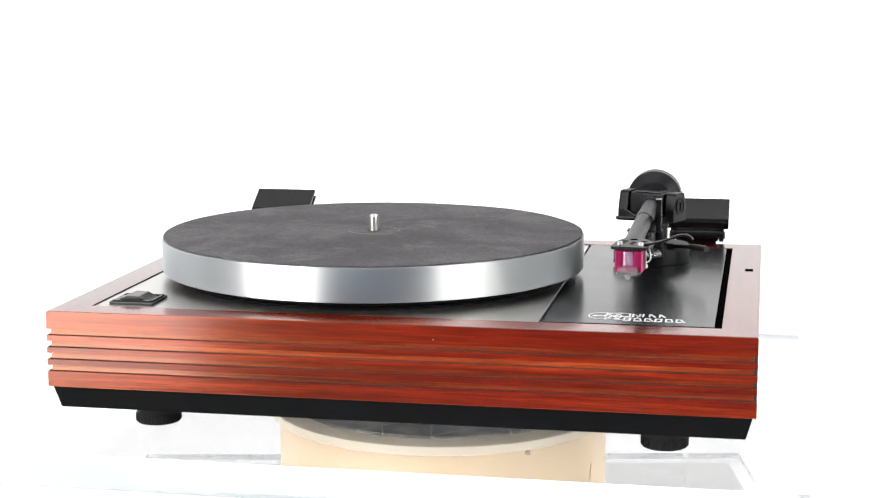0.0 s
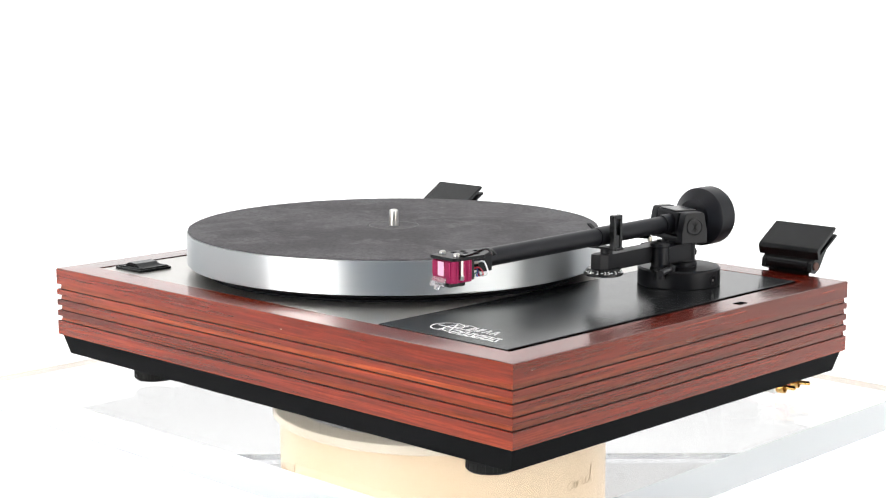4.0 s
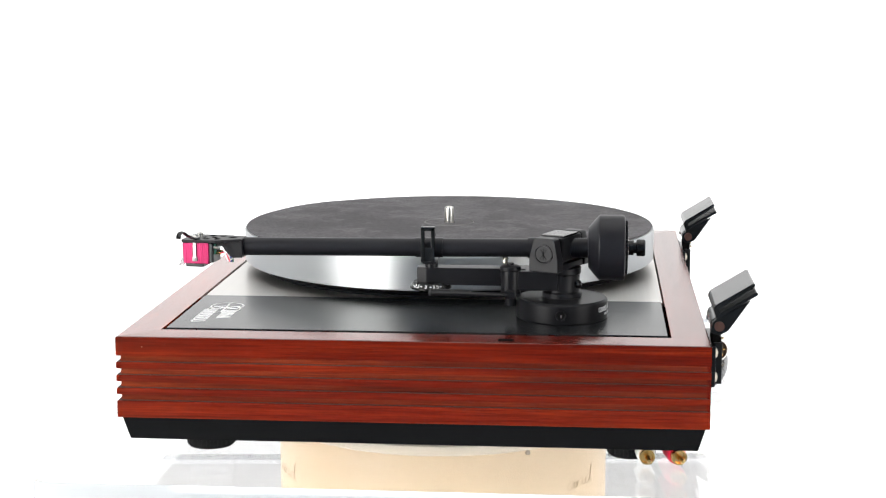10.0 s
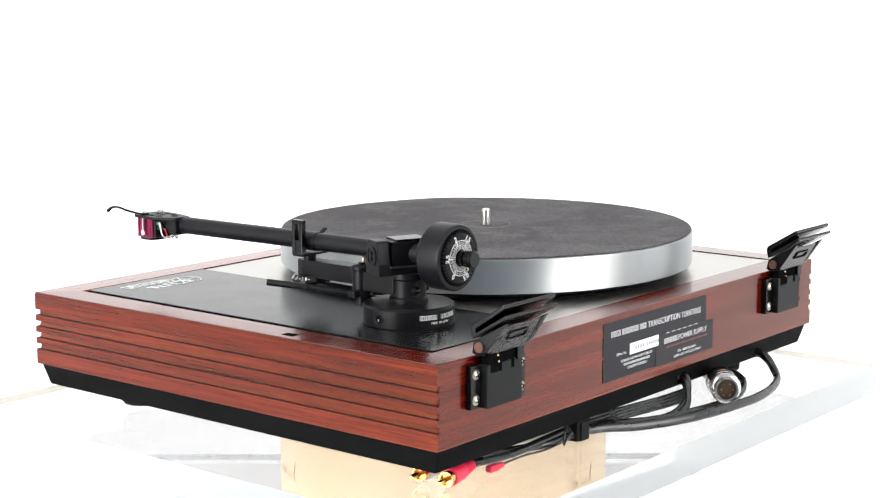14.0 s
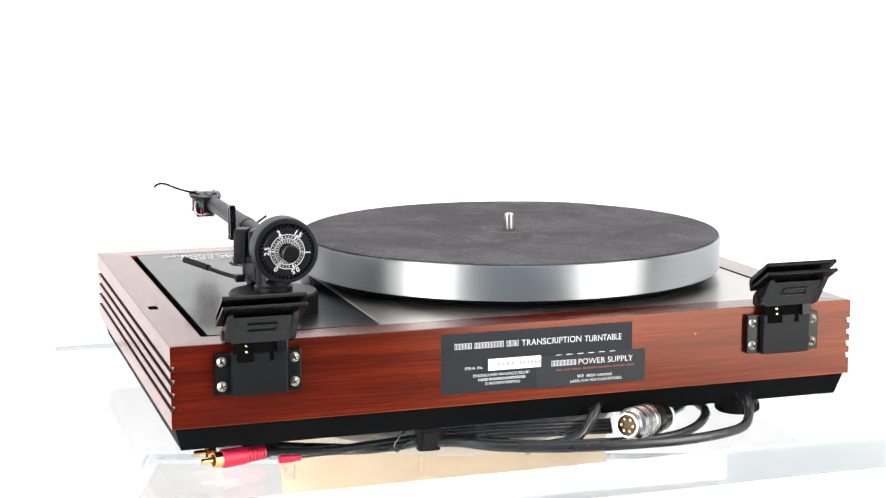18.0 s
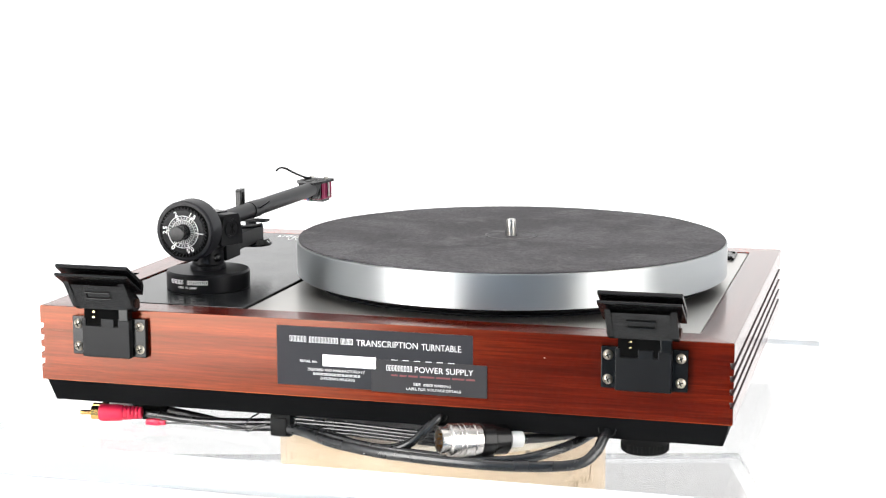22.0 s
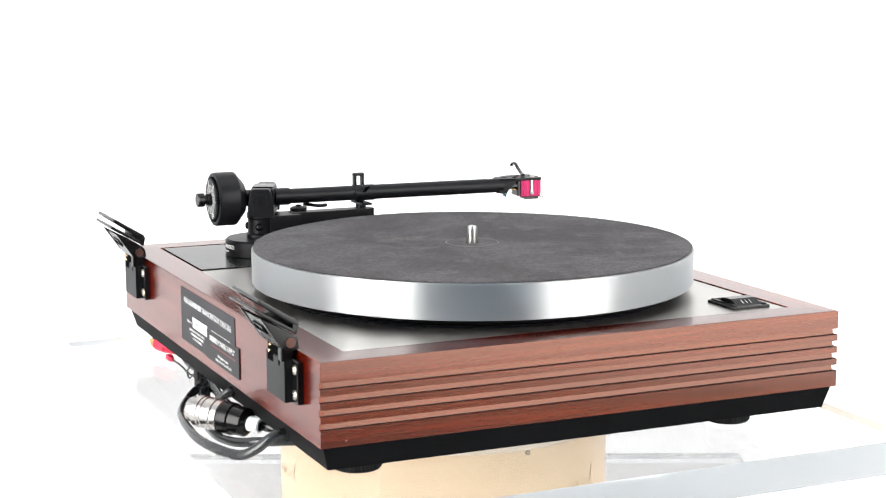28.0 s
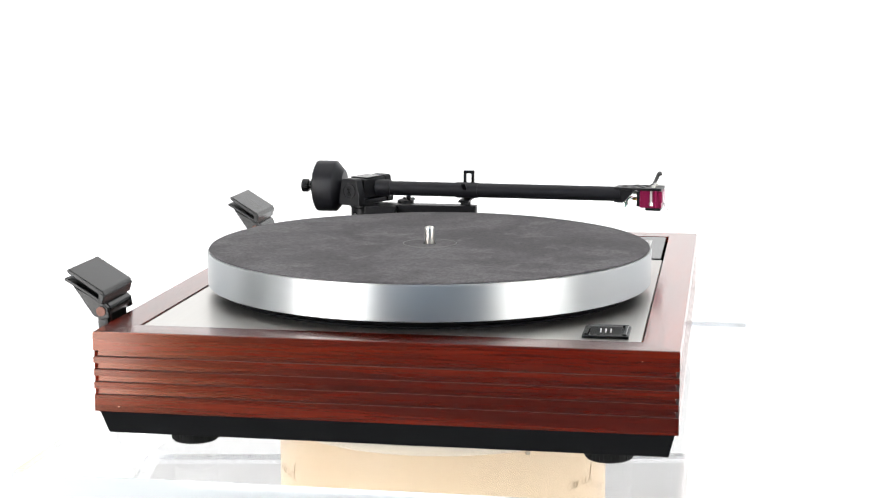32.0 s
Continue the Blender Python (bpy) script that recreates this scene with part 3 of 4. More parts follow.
def switch(player):
    cx, cy = -0.1782, -0.1295
    body = part("power_switch", join(
        box(cx - 0.0150, cx + 0.0150, cy - 0.0138, cy + 0.0138, -0.0008, 0.0013, 0.0006, 2),
        box(cx - 0.0135, cx + 0.0135, cy + 0.0100, cy + 0.0124, 0.0011, 0.0022, 0.0004, 1),
        box(cx - 0.0135, cx + 0.0135, cy - 0.0124, cy - 0.0100, 0.0011, 0.0022, 0.0004, 1),
        box(cx + 0.0115, cx + 0.0135, cy - 0.0124, cy + 0.0124, 0.0011, 0.0022, 0.0004, 1)), PLASTIC, player, "square black rocker switch")
    wedge = prism([(-0.0125, 0.0012), (0.0105, 0.0012), (0.0080, 0.0020), (0.0035, 0.0043), (-0.0045, 0.0046)], -0.0094, 0.0094, pose(cx, cy, 0, 90, 0, 0), 0.0003)
    part("rocker", wedge, PLASTIC, body, "sloped black rocker")
    part("switch_mark", join(moved(box(-0.0020, 0.0020, -0.0004, 0.0004, 0, 0.0001), pose(cx - 0.0085, cy + 0.003, 0.0030, 0, -23, 0)),
                             moved(box(-0.0020, 0.0020, -0.0004, 0.0004, 0, 0.0001), pose(cx - 0.0085, cy, 0.0030, 0, -23, 0)),
                             moved(box(-0.0020, 0.0020, -0.0004, 0.0004, 0, 0.0001), pose(cx - 0.0085, cy - 0.003, 0.0030, 0, -23, 0))), PALE_PRINT, body, "small pale printed mark")


PX, PY, PZ = 0.1414, 0.0857, 0.0430
OFFSET = -24.5
BX, BY = 0.1418, 0.0872


def hollow(w, h, line):
    """Four thin sides of an empty upright box, the plain sign that stands for a letter of a name."""
    return ((-w / 2, -w / 2 + line, -h / 2, h / 2), (w / 2 - line, w / 2, -h / 2, h / 2), (-w / 2, w / 2, h / 2 - line, h / 2), (-w / 2, w / 2, -h / 2, -h / 2 + line))


def tonearm(player):
    base = lathe([(0, 0.0003), (0.0279, 0.0003), (0.0283, 0.0009), (0.0283, 0.0114), (0.0272, 0.0127), (0.0130, 0.0131), (0, 0.0131)], 96, pose(BX, BY, 0))
    arm = part("tonearm", base, ARM_BLACK, player, "matt black tonearm resting in its clip")
    hole = lathe([(0.0022, -0.0010), (0.0022, 0.0004), (0.0030, 0.0006), (0.0032, 0.0), (0.0032, -0.001)], 24, pose(BX, BY, 0) @ pose(0.0283, 0, 0.0060, 0, 90, 0))
    part("locking_screw", hole, ARM_BLACK, arm, "recessed locking screw")
    # Tiny nickel plate standing for the glint inside the locking screw's hole.
    part("screw_tip", moved(box(-0.0004, 0.0012, -0.0003, 0.0006, 0.0001, 0.0003), pose(BX, BY, 0) @ pose(0.0283, 0, 0.0060, 0, 90, 0)), NICKEL, arm, "bright glint painted in the recess")
    part("screw_recess", lathe([(0, 0.0001), (0.0022, 0.0001), (0.0022, -0.0005), (0, -0.0005)], 20, pose(BX, BY, 0) @ pose(0.0283, 0, 0.0060, 0, 90, 0)), GAP, arm)
    part("column", lathe([(0, 0.0129), (0.0122, 0.0129), (0.0122, 0.0158), (0.0110, 0.0168), (0.0110, 0.0270), (0.0118, 0.0280), (0.0118, 0.0315), (0, 0.0315)], 48, pose(BX, BY, 0)), ARM_BLACK, arm)
    for az in (153.7, 238.0):
        part("column_screw", lathe([(0, 0.0022), (0.0012, 0.0021), (0.0024, 0.0014), (0.0030, 0.0), (0, -0.001)], 24, pose(BX, BY, 0.0215, 0, 0, az) @ pose(0, -0.0110, 0, 90, 0, 0)), PLASTIC, arm, "domed black screw head")
    yaw = pose(PX, PY, PZ, 0, 0, OFFSET)
    cheek = [(-0.0098, -0.0120), (0.0098, -0.0120), (0.0098, -0.0045), (0.0072, 0.0080), (0.0056, 0.0092), (-0.0056, 0.0092), (-0.0072, 0.0080), (-0.0098, -0.0045)]
    for s in (-1, 1):
        lo, hi = (0.0155, 0.0232) if s > 0 else (-0.0232, -0.0155)
        part("bearing_cheek", prism(cheek, lo, hi, yaw @ pose(0, 0, 0, 90, 0, 90), 0.0009), ARM_BLACK, arm)
        part("bearing_cap", lathe([(0.0062, -0.0004), (0.0062, 0.0006), (0.0052, 0.0007), (0.0049, 0.0001), (0, 0.0001)], 32, yaw @ pose(s * 0.0233, 0, -0.0006, 0, 90 * s, 0)), ARM_BLACK, arm, "round black bearing cap")
        part("cap_slot", join(*[moved(box(-0.0034, 0.0034, -0.00022, 0.00022, 0, 0.0002), yaw @ pose(s * 0.0234, 0, -0.0006, 0, 90 * s, 0) @ pose(0, 0, 0, 0, 0, a)) for a in (0, 35, -35)]), GAP, arm)
    part("bearing_yoke", join(moved(box(-0.0165, 0.0165, -0.0088, 0.0088, -0.0121, -0.0080, 0.0012), yaw), moved(box(-0.0140, 0.0140, -0.0085, 0.0085, -0.0070, 0.0086, 0.0018), yaw)), ARM_BLACK, arm)
    part("bearing_cover", moved(box(-0.0105, 0.0105, -0.0078, 0.0078, 0.0084, 0.0096, 0.0005), yaw), PLASTIC, arm, "glossy black bearing cover")
    # tube and rear stub
    a, b = Vector((0.1414, 0.078, 0.0430)), Vector((0.1417, -0.1160, 0.0418))
    part("arm_tube", join(tube([a, b], 0.0057, 36, 1), tube([a, Vector((0.1415, 0.0660, 0.04295))], 0.0066, 36, 1)), TUBE_BLACK, arm, "straight black anodised arm tube")
    part("rear_stub", tube([(0.1414, 0.088, 0.0432), (0.1414, 0.107, 0.0434)], 0.0062, 32, 1), TUBE_BLACK, arm)
    # counterweight on the rear stub, face to the back
    cw = pose(0.1414, 0.1030, 0.0438, -90, 0, 0)
    part("counterweight", lathe([(0.0062, 0.0), (0.0125, 0.0003), (0.0182, 0.0052), (0.0198, 0.0066), (0.0202, 0.0075), (0.0202, 0.0212), (0.0196, 0.0224), (0.0185, 0.0228), (0, 0.0226)], 96, cw), TUBE_BLACK, arm, "large matt black counterweight")
    part("dial_groove", lathe([(0.0140, 0.0222), (0.0172, 0.0222), (0.0172, 0.0231), (0.0140, 0.0231)], 72, cw), GAP, arm)
    teeth = [prism([(0.0146, -0.0009), (0.0166, 0.0), (0.0146, 0.0009)], 0.0226, 0.0242, cw @ pose(0, 0, 0, 0, 0, 8.5714 * k)) for k in range(42)]
    part("force_dial", join(lathe([(0.0060, 0.0226), (0.0148, 0.0226), (0.0148, 0.0241), (0.0143, 0.0245), (0, 0.0245)], 72, cw), *teeth), ARM_BLACK, arm, "black toothed tracking-force dial")
    def dial_at(angle, r, size=0.0, text="", bar=None, turn=0.0):
        m = cw @ pose(0, 0, 0.0246, 0, 0, angle) @ pose(r, 0, 0, 0, 0, turn)
        if bar:
            return moved(box(-bar[0] / 2, bar[0] / 2, -bar[1] / 2, bar[1] / 2, 0, 0.0001), m)
        return words(text, size, m @ pose(0, 0, 0.0001), 0.00004, bold=0.022)
    marks = []
    for r in (0.0080, 0.0106):
        ring = bmesh.new()
        n = 72
        for k in range(n):
            p, q = 2 * math.pi * k / n, 2 * math.pi * (k + 1) / n
            ring.faces.new([ring.verts.new((rr * math.cos(t), rr * math.sin(t), 0.0247)) for rr, t in ((r - 0.00022, p), (r + 0.00022, p), (r + 0.00022, q), (r - 0.00022, q))])
        marks.append(moved(ring, cw))
    for k in range(28):
        marks.append(dial_at(360 / 28 * k, 0.0064, bar=(0.0022, 0.00040)))
    for k in range(30):
        marks.append(dial_at(12 * k, 0.0093, bar=(0.0009, 0.0005)))
    # seen from behind, the numbers run anticlockwise from 0 at the lower left
    steps = [("0", -125), ("0.5", -68), ("1", -4), ("1.5", 58), ("2", 113), ("2.5", 176)]
    for text, ang in steps:
        marks.append(dial_at(DIAL_SIGN * ang + DIAL_ZERO, 0.0096, bar=(0.0036, 0.00050)))
        marks.append(dial_at(DIAL_SIGN * ang + DIAL_ZERO, 0.0126, 0.0043, text, turn=-90))
    part("dial_numbers", join(*marks), WHITE, arm, "white numbers 0 to 2.5 and scale rings")
    part("end_knob", lathe([(0.0046, 0.0244), (0.0046, 0.0280), (0.0034, 0.0284), (0.0034, 0.0295), (0.0050, 0.0299), (0.0052, 0.0305), (0.0052, 0.0345), (0.0046, 0.0352), (0, 0.0352)], 36, cw), PLASTIC, arm, "black end knob")
    # headshell, set a little to the outside of the tube
    hs = pose(0.1447, -0.1320, 0.0418, 0, 0, -6)
    outline = [(-0.0088, 0.0195), (0.0030, 0.0195), (0.0118, 0.0060), (0.0118, -0.0150), (0.0105, -0.0170), (-0.0100, -0.0170), (-0.0113, -0.0150), (-0.0113, 0.0060)]
    shell = prism(outline, 0.0038, 0.0058, hs, 0.0004)
    web = prism([(0.0200, -0.0062), (0.0200, 0.0056), (0.0020, 0.0056), (0.0060, 0.0010), (0.0130, -0.0064)], -0.0092, 0.0032, hs @ pose(0, 0, 0, 90, 0, 90), 0.0005)
    part("headshell", join(shell, web), ARM_BLACK, arm, "black perforated headshell")
    for x, y, r in ((-0.002, 0.0125, 0.0024), (-0.0062, 0.0050, 0.0019), (0.0058, 0.0050, 0.0019), (-0.0066, -0.0020, 0.0019), (0.0066, -0.0020, 0.0019), (0, 0.0015, 0.0016), (0, -0.0050, 0.0016)):
        part("headshell_hole", lathe([(0, 0.0), (r, 0.0), (r + 0.0002, 0.0001), (0, 0.0001)], 20, hs @ pose(x, y, 0.00583)), GAP, arm)
    for k in (-1, 1):
        part("cartridge_screw", join(lathe([(0, 0.0080), (0.0014, 0.0078), (0.0020, 0.0070), (0.0020, 0.0059), (0, 0.0059)], 20, hs @ pose(k * 0.0064, -0.0105, 0)),
                                     moved(box(-0.0008, 0.0008, -0.0008, 0.0008, -0.0075, 0.0038), hs @ pose(k * 0.0088, -0.0090, 0)),
                                     lathe([(0, -0.0080), (0.0017, -0.0080), (0.0017, -0.0056), (0, -0.0056)], 6, hs @ pose(k * 0.0088, -0.0090, 0))), NICKEL, arm, "bright fixing screw and nut")
    body = box(-0.0080, 0.0080, -0.0165, 0.0000, -0.0100, 0.0036, 0.0007)
    fins = [box(-0.0083, 0.0083, -0.0168 + 0.0042 * k, -0.0146 + 0.0042 * k, -0.0096, 0.0034, 0.0003, 1) for k in range(4)]
    part("cartridge", moved(join(body, *fins), hs), MAGENTA, arm, "magenta anodised cartridge body")
    part("cartridge_panel", moved(box(-0.0026, 0.0030, -0.0176, -0.0164, -0.0058, 0.0030, 0.0003), hs), PANEL_GLARE, arm, "front panel with its pale reflection painted in")
    part("cartridge_face", moved(join(box(-0.0078, -0.0034, -0.0174, -0.0164, -0.0058, 0.0030, 0.0003), box(0.0034, 0.0078, -0.0174, -0.0164, -0.0058, 0.0030, 0.0003)), hs), MAGENTA, arm)
    part("cartridge_back", moved(box(-0.0072, 0.0072, -0.0002, 0.0026, -0.0092, 0.0030, 0.0005), hs), PLASTIC, arm, "black cartridge back with pins")
    part("back_label", moved(box(0.0015, 0.0062, 0.0026, 0.0028, -0.0040, 0.0022), hs), GREEN_WIRE, arm, "small green label")
    part("stylus_block", moved(box(-0.0066, 0.0066, -0.0160, -0.0040, -0.0122, -0.0098, 0.0006), hs), PLASTIC, arm, "dark lower stylus block")
    part("stylus_guard", moved(join(box(-0.0062, 0.0062, -0.0005, 0.0005, -0.0030, 0.0026, 0.0003), box(-0.0016, 0.0016, -0.0005, 0.0012, -0.0050, -0.0024, 0.0003)), hs @ pose(0, -0.0192, -0.0088, -24, 0, 0)), SMOKE, arm, "pale translucent stylus guard")
    lift = [Vector(p) for p in ((0.1500, -0.1400, 0.0482), (0.1560, -0.1412, 0.0487), (0.1650, -0.1428, 0.0515), (0.1720, -0.1440, 0.0545), (0.1765, -0.1446, 0.0552), (0.1798, -0.1448, 0.0540), (0.1812, -0.1448, 0.0524))]
    part("finger_lift", tube(lift, 0.0008, 10, 6, 2.0), PLASTIC, arm, "curved black finger lift")
    for k, (w, x) in enumerate(((WHITE_WIRE, 0.0058), (RED_WIRE, 0.0022), (BLUE_WIRE, -0.0016), (GREEN_WIRE, -0.0050))):
        z = 0.0005 - 0.0042 * (k % 2)
        pts = [hs @ Vector(p) for p in ((x, 0.0052, z), (x * 1.2 + 0.0012, 0.0090, z + 0.0005), (x * 1.15 + 0.0018, 0.0120, -0.0062 - 0.0011 * k), (x * 0.6, 0.0112, -0.0085), (-0.003 + 0.0008 * k, 0.0150, -0.0045), (-0.003 + 0.0006 * k, 0.0190, -0.0030))]
        part("cartridge_wire", tube(pts, 0.00045, 8, 6), w, arm)
        part("cartridge_pin", tube([hs @ Vector((x, 0.0024, z)), hs @ Vector((x, 0.0060, z))], 0.0009, 10, 1), GOLD if k % 2 else NICKEL, arm)
    # lift platform and beam
    beam = prism([(-0.0060, 0.060), (0.0060, 0.060), (0.0062, -0.002), (0.0040, -0.008), (-0.0040, -0.008), (-0.0062, -0.002)], 0.0196, 0.0306, pose(0.1410, 0.0050, 0), 0.0008)
    part("arm_beam", join(beam, box(0.1290, 0.1535, 0.0600, 0.0850, 0.0180, 0.0300, 0.0010)), ARM_BLACK, arm, "black side beam")
    part("bias_dial", lathe([(0, 0.0165), (0.0122, 0.0165), (0.0130, 0.0172), (0.0130, 0.0180), (0.0105, 0.0212), (0, 0.0212)], 48, pose(0.1410, 0.0053, 0)), PLASTIC, arm, "black bias dial")
    nums = []
    for k, text in enumerate(("0", "0.5", "1", "1.5", "2", "2.5", "3", "3.5")):
        ang = -190 + 30 * k
        nums.append(words(text, 0.0034, pose(0.1410, 0.0053, 0.0193) @ pose(0, 0, 0, 0, 0, ang) @ pose(0.0120, 0, 0, 0, 50, 0) @ pose(0, 0, 0, 0, 0, 90)))
        nums.append(moved(box(-0.0002, 0.0002, -0.0006, 0.0006, 0, 0.0001), pose(0.1410, 0.0053, 0.0193) @ pose(0, 0, 0, 0, 0, ang + 15) @ pose(0.0120, 0, 0, 0, 50, 0)))
    part("bias_numbers", join(*nums), WHITE, arm, "white bias scale numbers")
    part("rest_post", join(lathe([(0, 0.029), (0.0042, 0.029), (0.0040, 0.0335), (0.0030, 0.0345), (0, 0.0345)], 24, pose(0.1430, 0.006, 0)),
                           box(0.1300, 0.1540, 0.0015, 0.0100, 0.0338, 0.0354, 0.0004),
                           moved(box(-0.0062, 0.0062, -0.0016, 0.0016, -0.0005, 0.0005, 0.0003), pose(0.1330, 0.0057, 0.0455, 0, 34, 0))), ARM_BLACK, arm, "arm rest post")
    clip = join(box(0.1495, 0.1535, 0.0003, 0.0026, 0.0345, 0.0565, 0.0004), box(0.1495, 0.1535, 0.0066, 0.0089, 0.0345, 0.0565, 0.0004),
                box(0.1495, 0.1535, 0.0003, 0.0089, 0.0545, 0.0570, 0.0004), box(0.1490, 0.1530, 0.0026, 0.0066, 0.0345, 0.0440, 0.0004))
    part("arm_clip", clip, PLASTIC, arm, "black tonearm clip")
    part("clip_shoulder", tube([(0.1416, -0.0040, 0.0424), (0.1415, 0.0130, 0.0425)], 0.0062, 32, 1), TUBE_BLACK, arm)
    # lift cylinder and lever
    part("lift_cylinder", lathe([(0, 0.0080), (0.0034, 0.0080), (0.0034, 0.0135), (0.0066, 0.0142), (0.0066, 0.0162), (0.0060, 0.0168), (0.0060, 0.0300), (0.0066, 0.0306), (0.0066, 0.0325), (0.0045, 0.0335), (0.0022, 0.0336), (0.0022, 0.0348), (0, 0.0348)], 32, pose(0.1490, 0.0555, 0)), ARM_BLACK, arm, "black arm lift cylinder")
    part("lift_pin", lathe([(0, 0.0335), (0.0016, 0.0335), (0.0016, 0.0366), (0.0010, 0.0370), (0, 0.0370)], 16, pose(0.1430, 0.0520, 0)), SCREW, arm)
    part("lift_rail", tube([(0.1430, 0.0520, 0.0362), (0.1330, 0.0500, 0.0362), (0.1250, 0.0470, 0.0366), (0.1190, 0.0440, 0.0376)], 0.0013, 12, 6, 1.6), PLASTIC, arm, "curved black lift rail")
    part("lift_lever", join(tube([(0.1570, 0.0560, 0.0160), (0.1660, 0.0440, 0.0178), (0.1740, 0.0300, 0.0198), (0.1765, 0.0250, 0.0206)], 0.0014, 12, 6),
                            tube([(0.1728, 0.0320, 0.0197), (0.1765, 0.0250, 0.0206), (0.1846, 0.0088, 0.0221)], 0.0021, 14, 4),
                            box(0.1535, 0.1600, 0.0525, 0.0590, 0.0138, 0.0182, 0.0008)), ARM_BLACK, arm, "thin black lift lever with a thicker grip")
    # base lettering: a plain bar for the maker's mark, with readable words below
    def round_base(text, size, ang, z):
        return words(text, size, pose(BX, BY, z) @ pose(0, 0, 0, 0, 0, ang) @ pose(0, 0.02836, 0) @ pose(0, 0, 0, 90, 0, 180))
    bars = []
    for k in range(20):
        if k in (8, 9):
            continue
        ang = BASE_MARK - 28 + 2.95 * k
        for x0, x1, h0, h1 in hollow(0.0012, 0.0028, 0.00024):
            bars.append(moved(box(x0, x1, -0.00004, 0.00008, h0, h1), pose(BX, BY, 0.0076) @ pose(0, 0, 0, 0, 0, ang) @ pose(0, 0.02834, 0)))
    for text, ang in zip("MADE IN JAPAN", range(13)):
        if text != " ":
            bars.append(round_base(text, 0.0020, BASE_MARK - 12.6 + 2.1 * ang, 0.0040))
    part("base_print", join(*bars), WHITE, arm, "white print round the arm base")


DIAL_SIGN, DIAL_ZERO, BASE_MARK = 1, 180, -7


def hinge(player, x, label):
    """Lid hinge on the back rail, its clamp standing open."""
    y = Y1
    wing = join(box(x - 0.0256, x + 0.0256, y, y + 0.0040, -0.0300, -0.0050, 0.0007))
    thing = part("hinge", wing, PLASTIC, player, label)
    block = join(box(x - 0.0165, x + 0.0165, y + 0.003, y + 0.0085, -0.0302, -0.0100, 0.0008), box(x + 0.0136, x + 0.0165, y + 0.003, y + 0.0085, -0.0105, -0.0050, 0.0006),
                 box(x - 0.0058, x + 0.0032, y + 0.003, y + 0.0085, -0.0105, -0.0052, 0.0006), box(x - 0.0165, x - 0.0086, y + 0.003, y + 0.0085, -0.0105, -0.0050, 0.0006))
    part("spring_housing", block, HOUSING, thing, "scuffed black spring housing")
    py, pz = 0.1808, 0.0058
    part("knuckle", join(tube([(x - 0.0165, py, pz), (x + 0.0165, py, pz)], 0.0050, 28, 1), box(x - 0.0165, x - 0.0100, py - 0.003, py + 0.0040, -0.0060, pz, 0.0008)), PLASTIC, thing)
    part("spring_well", box(x - 0.0100, x + 0.0150, py - 0.003, py + 0.0016, -0.0098, pz), GAP, thing)
    for s in (-1, 1):
        side = prism([(0.1755, 0.0020), (0.1805, 0.0002), (0.1860, 0.0030), (0.1985, 0.0212), (0.1795, 0.0108), (0.1765, 0.0080)], 0.0, 0.0038, pose(x + s * 0.0190 - 0.0019, 0, 0) @ Matrix(((0, 0, 1, 0), (1, 0, 0, 0), (0, 1, 0, 0), (0, 0, 0, 1))), 0.0005)
        part("clamp_arm", side, PLASTIC, thing)
        part("pivot_pin", tube([(x + s * 0.0205, py, pz), (x + s * 0.0218, py, pz)], 0.0030, 24, 1), COPPER_DULL, thing, "dull metal pivot pin")
    into = Matrix(((0, 0, 1, 0), (1, 0, 0, 0), (0, 1, 0, 0), (0, 0, 0, 1)))
    upper = [(0.1765, 0.0160), (0.1780, 0.0192), (0.1995, 0.0324), (0.2008, 0.0316), (0.2000, 0.0298), (0.1805, 0.0168)]
    lower = [(0.1770, 0.0165), (0.1785, 0.0108), (0.2022, 0.0252), (0.2026, 0.0262), (0.2014, 0.0270), (0.1808, 0.0145), (0.1805, 0.0172)]
    part("upper_leaf", prism(upper, x - 0.0245, x + 0.0245, into, 0.0005), PLASTIC, thing)
    part("lower_leaf", prism(lower, x - 0.0245, x + 0.0245, into, 0.0004), PLASTIC, thing)
    part("clamp_body", prism([(0.1775, 0.0045), (0.1846, 0.0012), (0.1962, 0.0190), (0.1800, 0.0104)], x - 0.0172, x + 0.0172, into, 0.0006), PLASTIC, thing)
    # raised frame moulded on the sloping front of the clamp
    slope = pose(x, 0.1915, 0.0118, 33.1, 0, 0)
    part("moulded_frame", moved(join(box(-0.0085, 0.0085, -0.0004, 0.0010, 0.0022, 0.0030, 0.0002, 1), box(-0.0085, 0.0085, -0.0004, 0.0010, -0.0030, -0.0022, 0.0002, 1),
                                     box(-0.0085, -0.0077, -0.0004, 0.0010, -0.0022, 0.0022, 0.0002, 1), box(0.0077, 0.0085, -0.0004, 0.0010, -0.0022, 0.0022, 0.0002, 1)), slope @ pose(0, 0, 0, -66.2, 0, 0)), PLASTIC, thing)
    part("spring_contact", join(box(x + 0.0068, x + 0.0083, 0.1822, 0.1840, -0.0012, 0.0002, 0.0003, 1), box(x + 0.0068, x + 0.0083, 0.1822, 0.1846, -0.0046, -0.0032, 0.0003, 1)), COPPER, thing, "bright brass spring ends")
    head = lathe([(0, 0.0016), (0.0012, 0.0015), (0.0026, 0.0008), (0.0031, 0), (0, 0)], 28, pose(0, 0, 0, -90, 0, 0))
    cross = [moved(box(-0.0018, 0.0018, 0.0012, 0.0018, -0.0003, 0.0003), pose(0, 0, 0, 0, a, 0)) for a in (25, 115)]
    first = None
